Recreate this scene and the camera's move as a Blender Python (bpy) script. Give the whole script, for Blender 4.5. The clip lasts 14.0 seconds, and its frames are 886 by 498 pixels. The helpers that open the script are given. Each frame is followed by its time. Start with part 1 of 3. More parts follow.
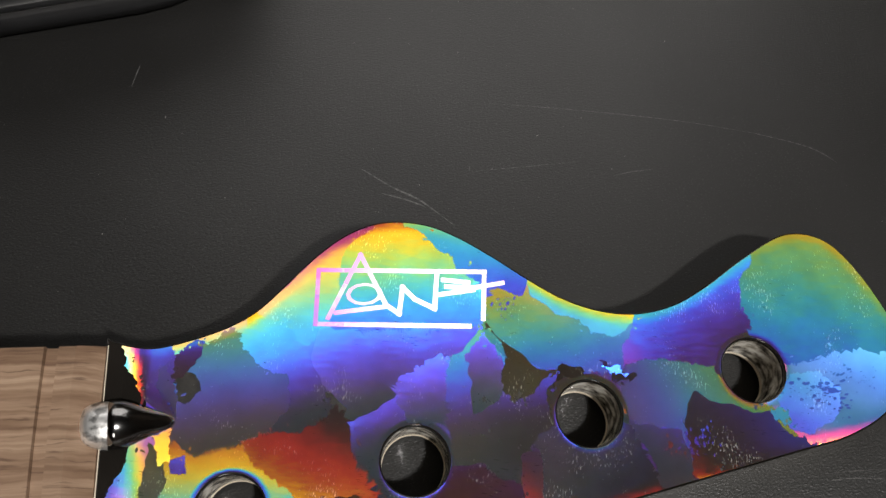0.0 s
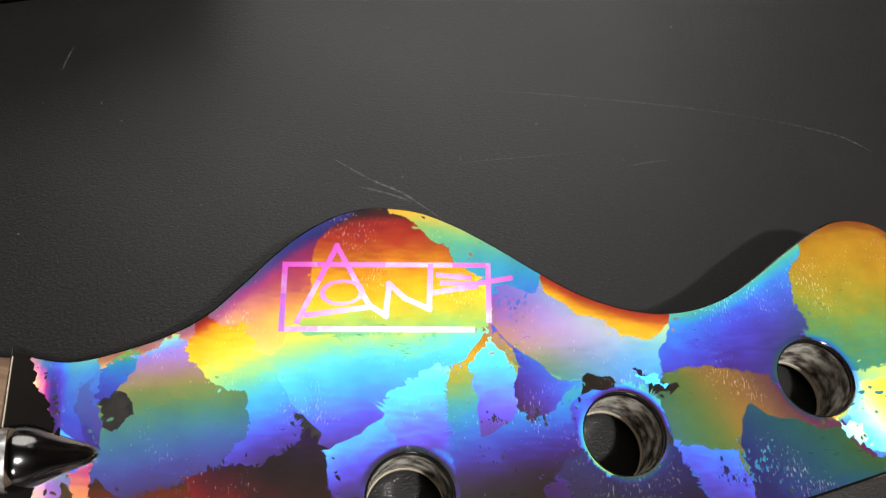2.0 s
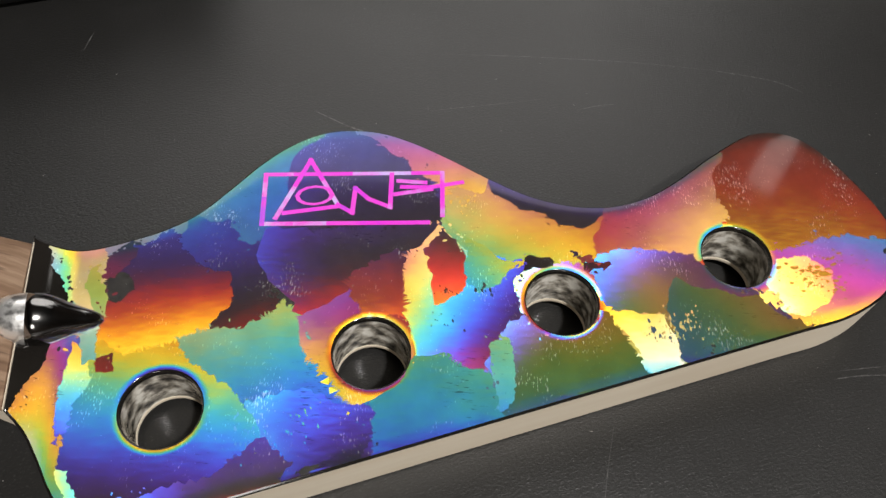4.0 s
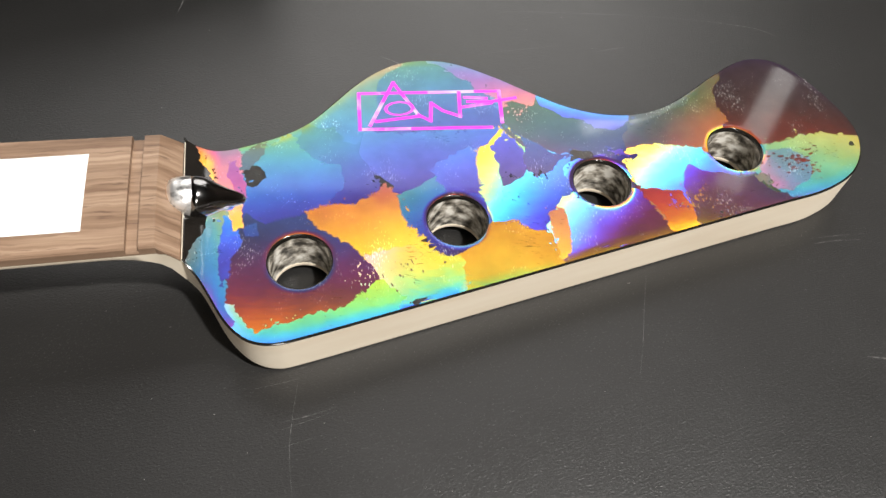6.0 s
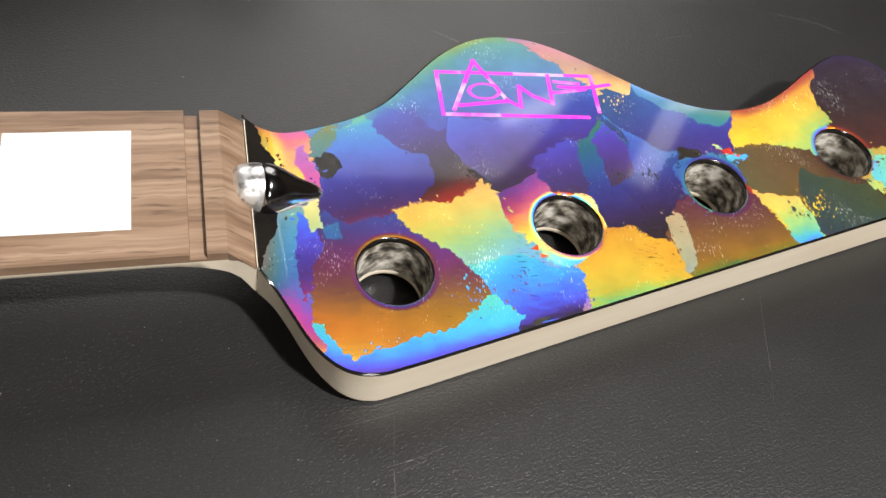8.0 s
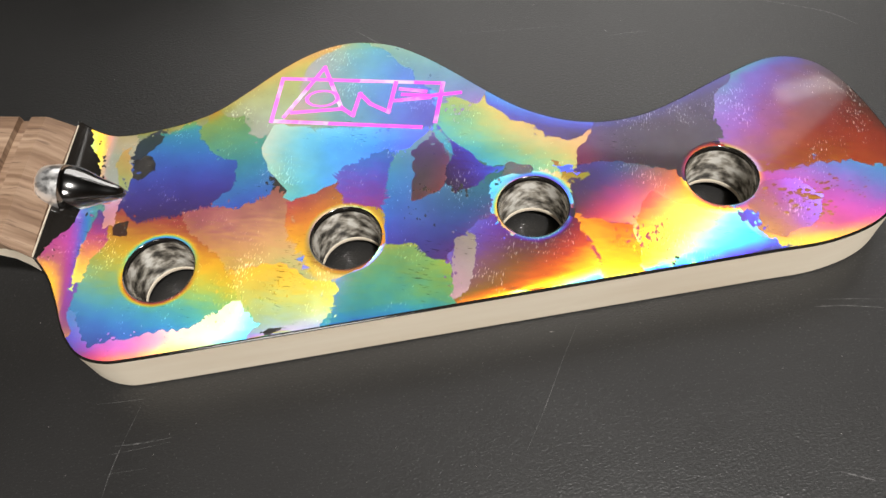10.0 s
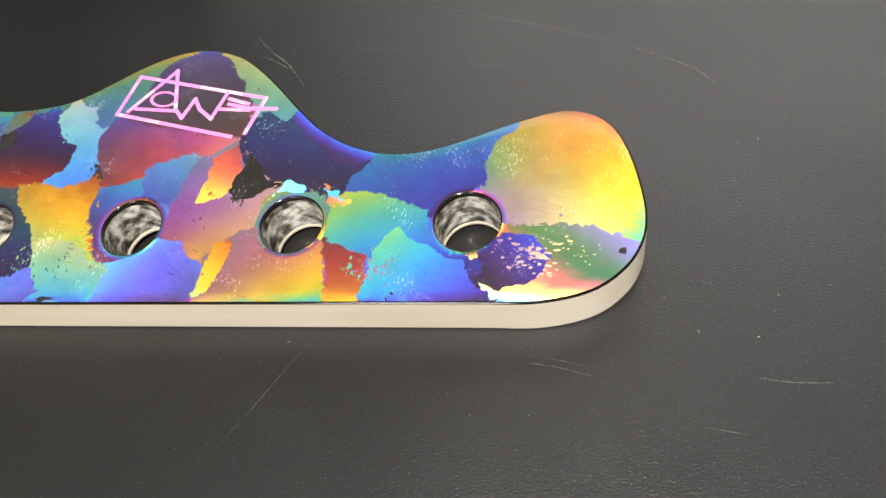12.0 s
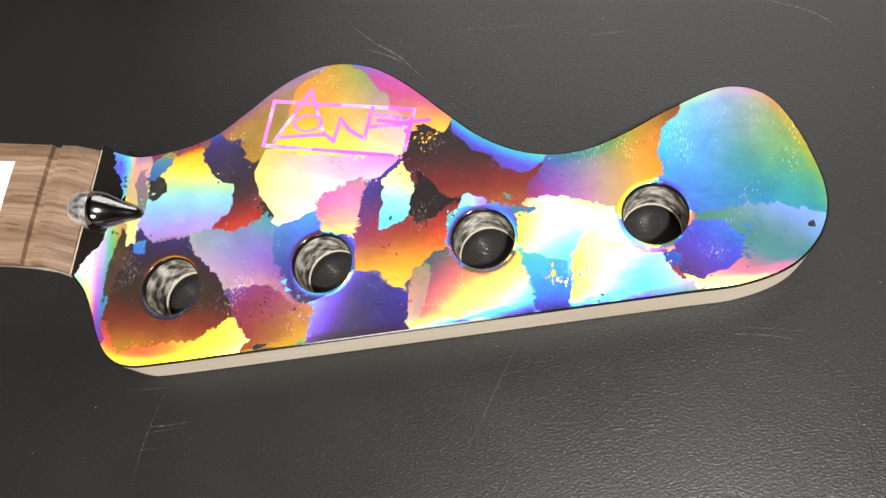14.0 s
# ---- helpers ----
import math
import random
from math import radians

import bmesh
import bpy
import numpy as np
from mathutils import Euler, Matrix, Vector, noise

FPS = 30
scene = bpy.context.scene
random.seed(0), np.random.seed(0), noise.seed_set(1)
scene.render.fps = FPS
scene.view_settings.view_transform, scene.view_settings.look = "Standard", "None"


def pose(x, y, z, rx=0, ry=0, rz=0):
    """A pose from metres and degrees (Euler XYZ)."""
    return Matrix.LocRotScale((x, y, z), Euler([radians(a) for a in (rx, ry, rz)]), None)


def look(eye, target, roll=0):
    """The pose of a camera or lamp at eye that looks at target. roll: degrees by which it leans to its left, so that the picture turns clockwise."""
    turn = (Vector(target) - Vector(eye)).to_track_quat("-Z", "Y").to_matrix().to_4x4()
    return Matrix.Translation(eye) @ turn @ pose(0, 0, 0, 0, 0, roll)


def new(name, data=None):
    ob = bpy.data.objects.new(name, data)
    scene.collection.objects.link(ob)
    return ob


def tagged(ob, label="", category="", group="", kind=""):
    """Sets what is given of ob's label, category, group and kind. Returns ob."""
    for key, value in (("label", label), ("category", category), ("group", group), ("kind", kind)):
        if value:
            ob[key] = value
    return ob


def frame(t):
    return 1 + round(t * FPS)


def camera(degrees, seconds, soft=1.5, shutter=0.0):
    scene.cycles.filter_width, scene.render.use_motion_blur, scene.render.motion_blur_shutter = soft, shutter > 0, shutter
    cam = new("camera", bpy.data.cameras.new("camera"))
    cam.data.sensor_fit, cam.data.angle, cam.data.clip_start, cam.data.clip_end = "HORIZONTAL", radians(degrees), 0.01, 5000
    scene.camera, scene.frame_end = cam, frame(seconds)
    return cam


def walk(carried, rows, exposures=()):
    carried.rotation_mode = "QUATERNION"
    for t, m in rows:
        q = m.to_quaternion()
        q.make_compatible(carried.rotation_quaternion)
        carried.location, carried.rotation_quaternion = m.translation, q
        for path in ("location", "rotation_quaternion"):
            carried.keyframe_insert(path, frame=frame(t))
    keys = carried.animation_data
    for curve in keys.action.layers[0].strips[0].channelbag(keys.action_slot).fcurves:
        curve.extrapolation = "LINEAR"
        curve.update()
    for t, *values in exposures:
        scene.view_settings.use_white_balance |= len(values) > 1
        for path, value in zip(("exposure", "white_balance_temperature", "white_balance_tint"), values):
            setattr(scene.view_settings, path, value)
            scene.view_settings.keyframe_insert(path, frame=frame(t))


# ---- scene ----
from mathutils.geometry import delaunay_2d_cdt

# ---- camera ----
cam = camera(57.58, 14.0)
PATH = [
    (0, pose(0.0287, -0.0352, 0.2035, 26.09, -3.11, -15.56)),
    (0.5, pose(0.0251, -0.0251, 0.1993, 22.76, -4.09, -15.32)),
    (1, pose(0.0211, -0.0234, 0.1763, 25.39, -5.21, -16.07)),
    (1.5, pose(0.0243, -0.0267, 0.1700, 29.43, -5.31, -16.90)),
    (2, pose(0.0242, -0.0331, 0.1625, 31.37, -5.15, -17.66)),
    (2.5, pose(0.0275, -0.0426, 0.1614, 32.51, -4.30, -17.83)),
    (5, pose(0.0201, -0.1156, 0.1656, 38.23, -1.47, -18.74)),
    (5.5, pose(0.0024, -0.1286, 0.1714, 38.19, -1.89, -19.49)),
    (6, pose(-0.0167, -0.1245, 0.1771, 38.29, -2.71, -20.61)),
    (6.5, pose(-0.0530, -0.1112, 0.1783, 38.27, -5.94, -21.93)),
    (7, pose(-0.0774, -0.0998, 0.1661, 38.40, -8.61, -23.14)),
    (7.5, pose(-0.0657, -0.0891, 0.1489, 37.29, -9.62, -23.63)),
    (8, pose(-0.0512, -0.0848, 0.1500, 37.70, -9.31, -24.13)),
    (8.5, pose(-0.0307, -0.0894, 0.1442, 37.36, -8.83, -23.73)),
    (9, pose(-0.0059, -0.0988, 0.1488, 36.81, -4.02, -19.91)),
    (11.5, pose(0.1494, -0.1131, 0.1691, 34.77, 8.95, 4.34)),
    (12, pose(0.1584, -0.1112, 0.1657, 34.94, 9.24, 5.45)),
    (12.5, pose(0.1505, -0.1103, 0.1688, 34.83, 10.74, 6.78)),
    (13, pose(0.1318, -0.1119, 0.1770, 33.65, 10.58, 5.55)),
    (13.5, pose(0.1196, -0.1085, 0.1851, 30.74, 11.38, 1.97)),
    (14, pose(0.1024, -0.0865, 0.2027, 23.57, 10.39, -4.68)),
]
EXPOSURES = [(0, -0.25), (0.5, 0.5), (1, 0.45), (1.5, 0.3), (2, -0.15), (2.5, -0.45), (5, 0.35), (6.5, 0.7), (7.5, 0.75), (8, 0.55), (9, 0.35), (11.5, 0.6), (13, 0.83), (13.5, 0.85), (14, 0.5)]
walk(cam, PATH, EXPOSURES)

# ---- light: unseen lamps placed to suit the glare and colours, one added as fill ----
world = bpy.data.worlds.new("world")
scene.world = world
world.use_nodes = True
world.node_tree.nodes["Background"].inputs["Color"].default_value = (0.9, 0.95, 1.0, 1)
world.node_tree.nodes["Background"].inputs["Strength"].default_value = 0.02
scene.view_settings.exposure = 0.0


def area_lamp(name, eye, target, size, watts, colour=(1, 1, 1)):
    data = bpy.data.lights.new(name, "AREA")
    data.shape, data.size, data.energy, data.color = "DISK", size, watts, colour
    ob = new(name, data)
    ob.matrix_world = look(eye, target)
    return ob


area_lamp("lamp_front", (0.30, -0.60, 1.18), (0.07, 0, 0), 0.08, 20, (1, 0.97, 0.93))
area_lamp("lamp_back", (0.42, 1.45, 1.12), (0.05, 0.1, 0), 1.9, 15.5, (1, 0.97, 0.94))
# added fill with no known source, brightens the maple side
area_lamp("lamp_fill", (-0.3, -1.6, 0.9), (0.05, -0.1, 0), 0.5, 6, (1, 0.95, 0.9))


def tube_lamp(name, a, b, width, watts):
    """A ceiling tube between two places, shining down."""
    data = bpy.data.lights.new(name, "AREA")
    a, b = Vector(a), Vector(b)
    data.shape, data.size, data.size_y, data.energy, data.color = "RECTANGLE", (b - a).length, width, watts, (1, 0.97, 0.93)
    ob = new(name, data)
    ob.matrix_world = Matrix.Translation((a + b) / 2) @ Euler((0, 0, math.atan2(b.y - a.y, b.x - a.x))).to_matrix().to_4x4()


tube_lamp("lamp_tube", (1.24, 0.68, 1.5), (1.70, 1.05, 1.5), 0.07, 0.32)
tube_lamp("lamp_tube", (0.95, 0.96, 1.5), (1.14, 0.98, 1.5), 0.05, 0.12)

# ---- materials ----


def material(name):
    mat = bpy.data.materials.new(name)
    mat.use_nodes = True
    nodes, links = mat.node_tree.nodes, mat.node_tree.links
    return mat, nodes, links, nodes["Principled BSDF"]


def math_node(nodes, links, op, a, b=None, c=None):
    n = nodes.new("ShaderNodeMath")
    n.operation = op
    for i, v in enumerate((a, b, c)):
        if v is None:
            continue
        if isinstance(v, (int, float)):
            n.inputs[i].default_value = v
        else:
            links.new(v, n.inputs[i])
    return n.outputs[0]


def noise_node(nodes, links, vector, scale, detail=3.0, stretch=(1, 1, 1), turn=0.0):
    mapping = nodes.new("ShaderNodeMapping")
    mapping.vector_type = "TEXTURE"
    mapping.inputs["Scale"].default_value = [1 / k for k in stretch]
    mapping.inputs["Rotation"].default_value = (0, 0, -turn)
    links.new(vector, mapping.inputs["Vector"])
    tex = nodes.new("ShaderNodeTexNoise")
    tex.inputs["Scale"].default_value = scale
    tex.inputs["Detail"].default_value = detail
    links.new(mapping.outputs[0], tex.inputs["Vector"])
    return tex.outputs["Fac"]


def ramp_node(nodes, links, fac, stops):
    ramp = nodes.new("ShaderNodeValToRGB")
    els = ramp.color_ramp.elements
    while len(els) < len(stops):
        els.new(0.5)
    for el, (pos, col) in zip(els, stops):
        el.position, el.color = pos, (*col, 1)
    links.new(fac, ramp.inputs[0])
    return ramp.outputs[0]


def bump_node(nodes, links, bsdf, height, strength, distance):
    bump = nodes.new("ShaderNodeBump")
    bump.inputs["Strength"].default_value = strength
    bump.inputs["Distance"].default_value = distance
    links.new(height, bump.inputs["Height"])
    links.new(bump.outputs[0], bsdf.inputs["Normal"])
    return bump


def surface(name, stops, rough, scale, stretch=(1, 1, 1), turn=0.0, detail=5.0, metal=0.0, coat=0.0, bump=0.0, bump_scale=0.0, rough_var=0.0):
    """A material whose colour runs through the stops by noise, with uneven gloss and fine relief."""
    mat, nodes, links, bsdf = material(name)
    coord = nodes.new("ShaderNodeTexCoord").outputs["Object"]
    fac = noise_node(nodes, links, coord, scale, detail, stretch, turn)
    links.new(ramp_node(nodes, links, fac, stops), bsdf.inputs["Base Color"])
    bsdf.inputs["Metallic"].default_value = metal
    bsdf.inputs["Coat Weight"].default_value = coat
    bsdf.inputs["Coat Roughness"].default_value = 0.06
    if rough_var:
        f2 = noise_node(nodes, links, coord, scale * 2.3, 4)
        links.new(math_node(nodes, links, "MULTIPLY_ADD", f2, 2 * rough_var, rough - rough_var), bsdf.inputs["Roughness"])
    else:
        bsdf.inputs["Roughness"].default_value = rough
    if bump:
        f3 = noise_node(nodes, links, coord, bump_scale, 3, stretch, turn)
        bump_node(nodes, links, bsdf, f3, bump, 0.0002)
    return mat


def foil_material():
    """Diffraction foil under clear lacquer: every order of a grating sends each wavelength to an angle of its own.
    Two gratings are crossed in each leaf. The object's colour holds the first: direction (turns), shift, spacing, strength;
    its properties "second" and "second_strength" hold the other."""
    mat, nodes, links, bsdf = material("holographic_foil")
    bsdf.inputs["Roughness"].default_value = 0.06
    bsdf.inputs["Specular IOR Level"].default_value = 0.4
    m = lambda op, a, b=None, c=None: math_node(nodes, links, op, a, b, c)
    coord = nodes.new("ShaderNodeTexCoord").outputs["Object"]
    # slow drift and fine brushed streaks of the shift
    slow = noise_node(nodes, links, coord, 55, 4)
    fine = noise_node(nodes, links, coord, 1, 3, (260, 1200, 1), 0.3)
    drift = m("ADD", m("MULTIPLY", m("SUBTRACT", slow, 0.5), 0.08), m("MULTIPLY", m("SUBTRACT", fine, 0.5), 0.08))
    # fine scuffs where the leaf has rubbed thin, and cloudy strength
    wear = noise_node(nodes, links, coord, 1, 3, (420, 2600, 1), 0.35)
    cloud = noise_node(nodes, links, coord, 140, 4)
    rubbed = noise_node(nodes, links, coord, 75, 3)
    hair = noise_node(nodes, links, coord, 1, 2, (900, 3400, 1), 1.9)
    scuff = m("ADD", hair, m("MULTIPLY", m("SUBTRACT", rubbed, 0.5), 0.8))
    links.new(ramp_node(nodes, links, scuff, ((0.70, (0.022, 0.018, 0.015)), (0.80, (0.30, 0.29, 0.27)))), bsdf.inputs["Base Color"])
    region = noise_node(nodes, links, coord, 48, 3)
    wear = m("ADD", wear, m("MULTIPLY", m("SUBTRACT", region, 0.5), 0.7))
    keep = m("SUBTRACT", 1.0, m("MINIMUM", m("MULTIPLY", m("MAXIMUM", m("SUBTRACT", wear, 0.71), 0.0), 7), 0.7))
    whole = m("MULTIPLY", keep, m("MULTIPLY_ADD", cloud, 0.6, 0.7))
    geo = nodes.new("ShaderNodeNewGeometry")
    bands = (((1.0, 0.02, 0.004), 1.18, 0.51), ((1.0, 0.42, 0.0), 1.055, 1.43), ((0.22, 1.0, 0.04), 0.973, 0.71),
             ((0.0, 0.55, 0.70), 0.89, 1.0), ((0.03, 0.06, 1.0), 0.818, 1.15), ((0.30, 0.0, 0.75), 0.755, 0.2))

    def grating(total, turn, shift, period, strength):
        """Adds the orders of one grating; each lobe is narrow along the grating and broad across it."""
        angle = m("MULTIPLY", turn, 2 * math.pi)
        comb = nodes.new("ShaderNodeCombineXYZ")
        links.new(m("COSINE", angle), comb.inputs[0])
        links.new(m("SINE", angle), comb.inputs[1])
        xf = nodes.new("ShaderNodeVectorTransform")
        xf.vector_type, xf.convert_from, xf.convert_to = "VECTOR", "OBJECT", "WORLD"
        links.new(comb.outputs[0], xf.inputs[0])
        ph = m("ADD", shift, drift)
        force = m("MULTIPLY", strength, whole)
        for order, power, width in ((1, 2.8, 0.055), (2, 1.1, 0.095), (3, 0.45, 0.145)):
            lobe_rough = m("POWER", m("MULTIPLY", period, width * 0.42), 0.25)
            lobe_aniso = m("SUBTRACT", 1.0, m("SQRT", m("MULTIPLY", period, width / 0.42)))
            for colour, wave, gain in bands:
                tilt = m("MULTIPLY", period, m("ADD", ph, order * wave - 1.0))
                scale = nodes.new("ShaderNodeVectorMath")
                scale.operation = "SCALE"
                links.new(xf.outputs[0], scale.inputs[0])
                links.new(tilt, scale.inputs["Scale"])
                add = nodes.new("ShaderNodeVectorMath")
                add.operation = "ADD"
                links.new(geo.outputs["Normal"], add.inputs[0])
                links.new(scale.outputs[0], add.inputs[1])
                unit = nodes.new("ShaderNodeVectorMath")
                unit.operation = "NORMALIZE"
                links.new(add.outputs[0], unit.inputs[0])
                lobe = nodes.new("ShaderNodeBsdfAnisotropic")
                lobe.distribution = "BECKMANN"
                links.new(lobe_rough, lobe.inputs["Roughness"])
                links.new(lobe_aniso, lobe.inputs["Anisotropy"])
                links.new(xf.outputs[0], lobe.inputs["Tangent"])
                links.new(unit.outputs[0], lobe.inputs["Normal"])
                tint = nodes.new("ShaderNodeVectorMath")
                tint.operation = "SCALE"
                tint.inputs[0].default_value = [c * gain * power for c in colour]
                links.new(force, tint.inputs["Scale"])
                links.new(tint.outputs[0], lobe.inputs["Color"])
                mix = nodes.new("ShaderNodeAddShader")
                links.new(total, mix.inputs[0])
                links.new(lobe.outputs[0], mix.inputs[1])
                total = mix.outputs[0]
        return total

    info = nodes.new("ShaderNodeObjectInfo")
    split = nodes.new("ShaderNodeSeparateColor")
    links.new(info.outputs["Color"], split.inputs[0])
    total = grating(bsdf.outputs[0], split.outputs[0], split.outputs[1], split.outputs[2], info.outputs["Alpha"])
    other = nodes.new("ShaderNodeAttribute")
    other.attribute_type, other.attribute_name = "OBJECT", "second"
    parts = nodes.new("ShaderNodeSeparateXYZ")
    links.new(other.outputs["Vector"], parts.inputs[0])
    power = nodes.new("ShaderNodeAttribute")
    power.attribute_type, power.attribute_name = "OBJECT", "second_strength"
    total = grating(total, parts.outputs[0], parts.outputs[1], parts.outputs[2], power.outputs["Fac"])
    links.new(total, nodes["Material Output"].inputs["Surface"])
    return mat


FOIL = foil_material()


def mark_material():
    mat, nodes, links, bsdf = material("pink_mark_foil")
    coord = nodes.new("ShaderNodeTexCoord").outputs["Object"]
    fac = noise_node(nodes, links, coord, 130, 4)
    split = nodes.new("ShaderNodeSeparateColor")
    links.new(nodes.new("ShaderNodeObjectInfo").outputs["Color"], split.inputs[0])
    own = split.outputs[0]
    fac = math_node(nodes, links, "MULTIPLY_ADD", own, 0.5, math_node(nodes, links, "MULTIPLY", fac, 0.5))
    colour = ramp_node(nodes, links, fac, ((0.26, (0.40, 0.05, 0.85)), (0.38, (0.85, 0.02, 0.75)), (0.53, (0.85, 0.06, 0.72)), (0.62, (0.62, 0.45, 0.90)), (0.74, (0.92, 0.62, 0.70))))
    links.new(colour, bsdf.inputs["Base Color"])
    bsdf.inputs["Roughness"].default_value = 0.35
    bsdf.inputs["Metallic"].default_value = 0.2
    # two sheens thrown by the fine lines of the leaf: a pale one forward, a warm one aside
    total = bsdf.outputs[0]
    for slope, roughness, tint in (((0.02, -0.35), 0.24, (0.045, 0.042, 0.045)), ((0.37, -0.63), 0.40, (0.060, 0.030, 0.014))):
        tilt = nodes.new("ShaderNodeVectorTransform")
        tilt.vector_type, tilt.convert_from, tilt.convert_to = "NORMAL", "OBJECT", "WORLD"
        tilt.inputs[0].default_value = Vector((*slope, 1.0)).normalized()
        sheen = nodes.new("ShaderNodeBsdfAnisotropic")
        sheen.distribution = "BECKMANN"
        sheen.inputs["Roughness"].default_value = roughness
        sheen.inputs["Color"].default_value = (*tint, 1)
        links.new(tilt.outputs[0], sheen.inputs["Normal"])
        both = nodes.new("ShaderNodeAddShader")
        links.new(total, both.inputs[0])
        links.new(sheen.outputs[0], both.inputs[1])
        total = both.outputs[0]
    links.new(total, nodes["Material Output"].inputs["Surface"])
    return mat


MARK = mark_material()
LACQUER = surface("black_lacquer", ((0.3, (0.008, 0.007, 0.006)), (0.7, (0.016, 0.014, 0.012))), 0.12, 60, coat=0.6, rough_var=0.05)
WORN_BLACK = surface("worn_black", ((0.3, (0.008, 0.007, 0.006)), (0.7, (0.03, 0.027, 0.024))), 0.6, 400, bump=0.5, bump_scale=900)
NECK_TURN = 0.206
MAPLE = surface("pale_maple", ((0.3, (0.76, 0.65, 0.50)), (0.7, (0.86, 0.77, 0.62))), 0.5, 90, (0.25, 1.6, 1.6), bump=0.15, bump_scale=700)


def fretboard_material():
    """Bare brown wood: broad bands, fine wavy streaks and dark pores along the neck."""
    mat, nodes, links, bsdf = material("brown_fretboard_wood")
    coord = nodes.new("ShaderNodeTexCoord").outputs["Object"]
    m = lambda op, a, b=None, c=None: math_node(nodes, links, op, a, b, c)
    wave = noise_node(nodes, links, coord, 110, 3, (1, 1, 1))
    shifted = nodes.new("ShaderNodeVectorMath")
    shifted.operation = "ADD"
    links.new(coord, shifted.inputs[0])
    comb = nodes.new("ShaderNodeCombineXYZ")
    links.new(m("MULTIPLY", m("SUBTRACT", wave, 0.5), 0.0022), comb.inputs[1])
    links.new(comb.outputs[0], shifted.inputs[1])
    p = shifted.outputs[0]
    broad = noise_node(nodes, links, p, 230, 4, (0.05, 1, 0.1), NECK_TURN)
    fine = noise_node(nodes, links, p, 900, 4, (0.035, 1, 0.1), NECK_TURN)
    pores = noise_node(nodes, links, p, 1500, 2, (0.07, 1, 0.1), NECK_TURN)
    fac = m("ADD", m("MULTIPLY", broad, 0.55), m("MULTIPLY", fine, 0.45))
    wood = ramp_node(nodes, links, fac, ((0.32, (0.12, 0.066, 0.038)), (0.45, (0.215, 0.132, 0.082)), (0.55, (0.30, 0.198, 0.130)), (0.68, (0.43, 0.305, 0.210))))
    mix = nodes.new("ShaderNodeMix")
    mix.data_type = "RGBA"
    links.new(ramp_node(nodes, links, pores, ((0.60, (0, 0, 0)), (0.72, (0.7, 0.7, 0.7)))), mix.inputs["Factor"])
    links.new(wood, mix.inputs["A"])
    mix.inputs["B"].default_value = (0.10, 0.055, 0.035, 1)
    links.new(mix.outputs["Result"], bsdf.inputs["Base Color"])
    bsdf.inputs["Roughness"].default_value = 0.5
    bump_node(nodes, links, bsdf, fine, 0.35, 0.0002)
    return mat


WALNUT = fretboard_material()
PEARL = surface("white_inlay", ((0.3, (0.80, 0.80, 0.78)), (0.7, (0.90, 0.90, 0.88))), 0.3, 60)
STEEL = surface("fret_steel", ((0.3, (0.60, 0.56, 0.48)), (0.7, (0.78, 0.74, 0.66))), 0.3, 300, metal=1.0)
# one chrome in two tones: dark and bright reflections put into the colour
CHROME = surface("dark_chrome", ((0.3, (0.25, 0.245, 0.24)), (0.7, (0.36, 0.355, 0.35))), 0.14, 120, metal=1.0, rough_var=0.03)
BRIGHT_CHROME = surface("bright_chrome", ((0.40, (0.22, 0.215, 0.21)), (0.56, (0.95, 0.94, 0.92))), 0.36, 420, metal=0.85, rough_var=0.12)
# mottled bore wood; the palest stops paint gloss glints into its colour
BORE = surface("sealed_bore_wood_glints", ((0.35, (0.05, 0.044, 0.036)), (0.45, (0.20, 0.18, 0.15)), (0.53, (0.50, 0.46, 0.39)), (0.63, (0.88, 0.85, 0.78))), 0.14, 300, (1, 1, 1.3), detail=8, bump=0.8, bump_scale=500, rough_var=0.12)
BLACK_PLASTIC = surface("black_plastic", ((0.3, (0.010, 0.010, 0.011)), (0.7, (0.018, 0.018, 0.019))), 0.32, 80, rough_var=0.06)
WALL = surface("wall_paint", ((0.3, (0.050, 0.036, 0.026)), (0.7, (0.075, 0.052, 0.036))), 0.8, 3, bump=0.1, bump_scale=60)
CEILING = surface("ceiling_paint", ((0.3, (0.035, 0.030, 0.026)), (0.7, (0.05, 0.043, 0.037))), 0.9, 3)
FLOOR = surface("dark_floor", ((0.3, (0.06, 0.05, 0.045)), (0.7, (0.10, 0.085, 0.07))), 0.6, 6)
SCRATCH = surface("pale_scratch", ((0.35, (0.04, 0.04, 0.04)), (0.7, (0.17, 0.166, 0.162))), 0.5, 900)
DUST_AND_GLINTS = surface("grey_dust_and_glints", ((0.3, (0.12, 0.116, 0.11)), (0.7, (0.34, 0.33, 0.31))), 0.8, 500)


def table_material():
    """Black laminate: fine leathery grain, faint smears, grain sparkle painted as pale specks."""
    mat, nodes, links, bsdf = material("black_grained_table")
    coord = nodes.new("ShaderNodeTexCoord").outputs["Object"]
    m = lambda op, a, b=None, c=None: math_node(nodes, links, op, a, b, c)
    big = noise_node(nodes, links, coord, 9, 4)
    bsdf.inputs["Specular IOR Level"].default_value = 0.6
    base = ramp_node(nodes, links, big, ((0.3, (0.013, 0.0126, 0.0121)), (0.7, (0.020, 0.0194, 0.0187))))
    fine = noise_node(nodes, links, coord, 2300, 4, (0.7, 1, 1))
    patch = noise_node(nodes, links, coord, 40, 3)
    # pale specks put the glitter of the grain into the base colour
    sparkle = ramp_node(nodes, links, m("ADD", fine, m("MULTIPLY", m("SUBTRACT", patch, 0.5), 0.12)), ((0.60, (0, 0, 0)), (0.80, (1, 1, 1))))
    mix = nodes.new("ShaderNodeMix")
    mix.data_type = "RGBA"
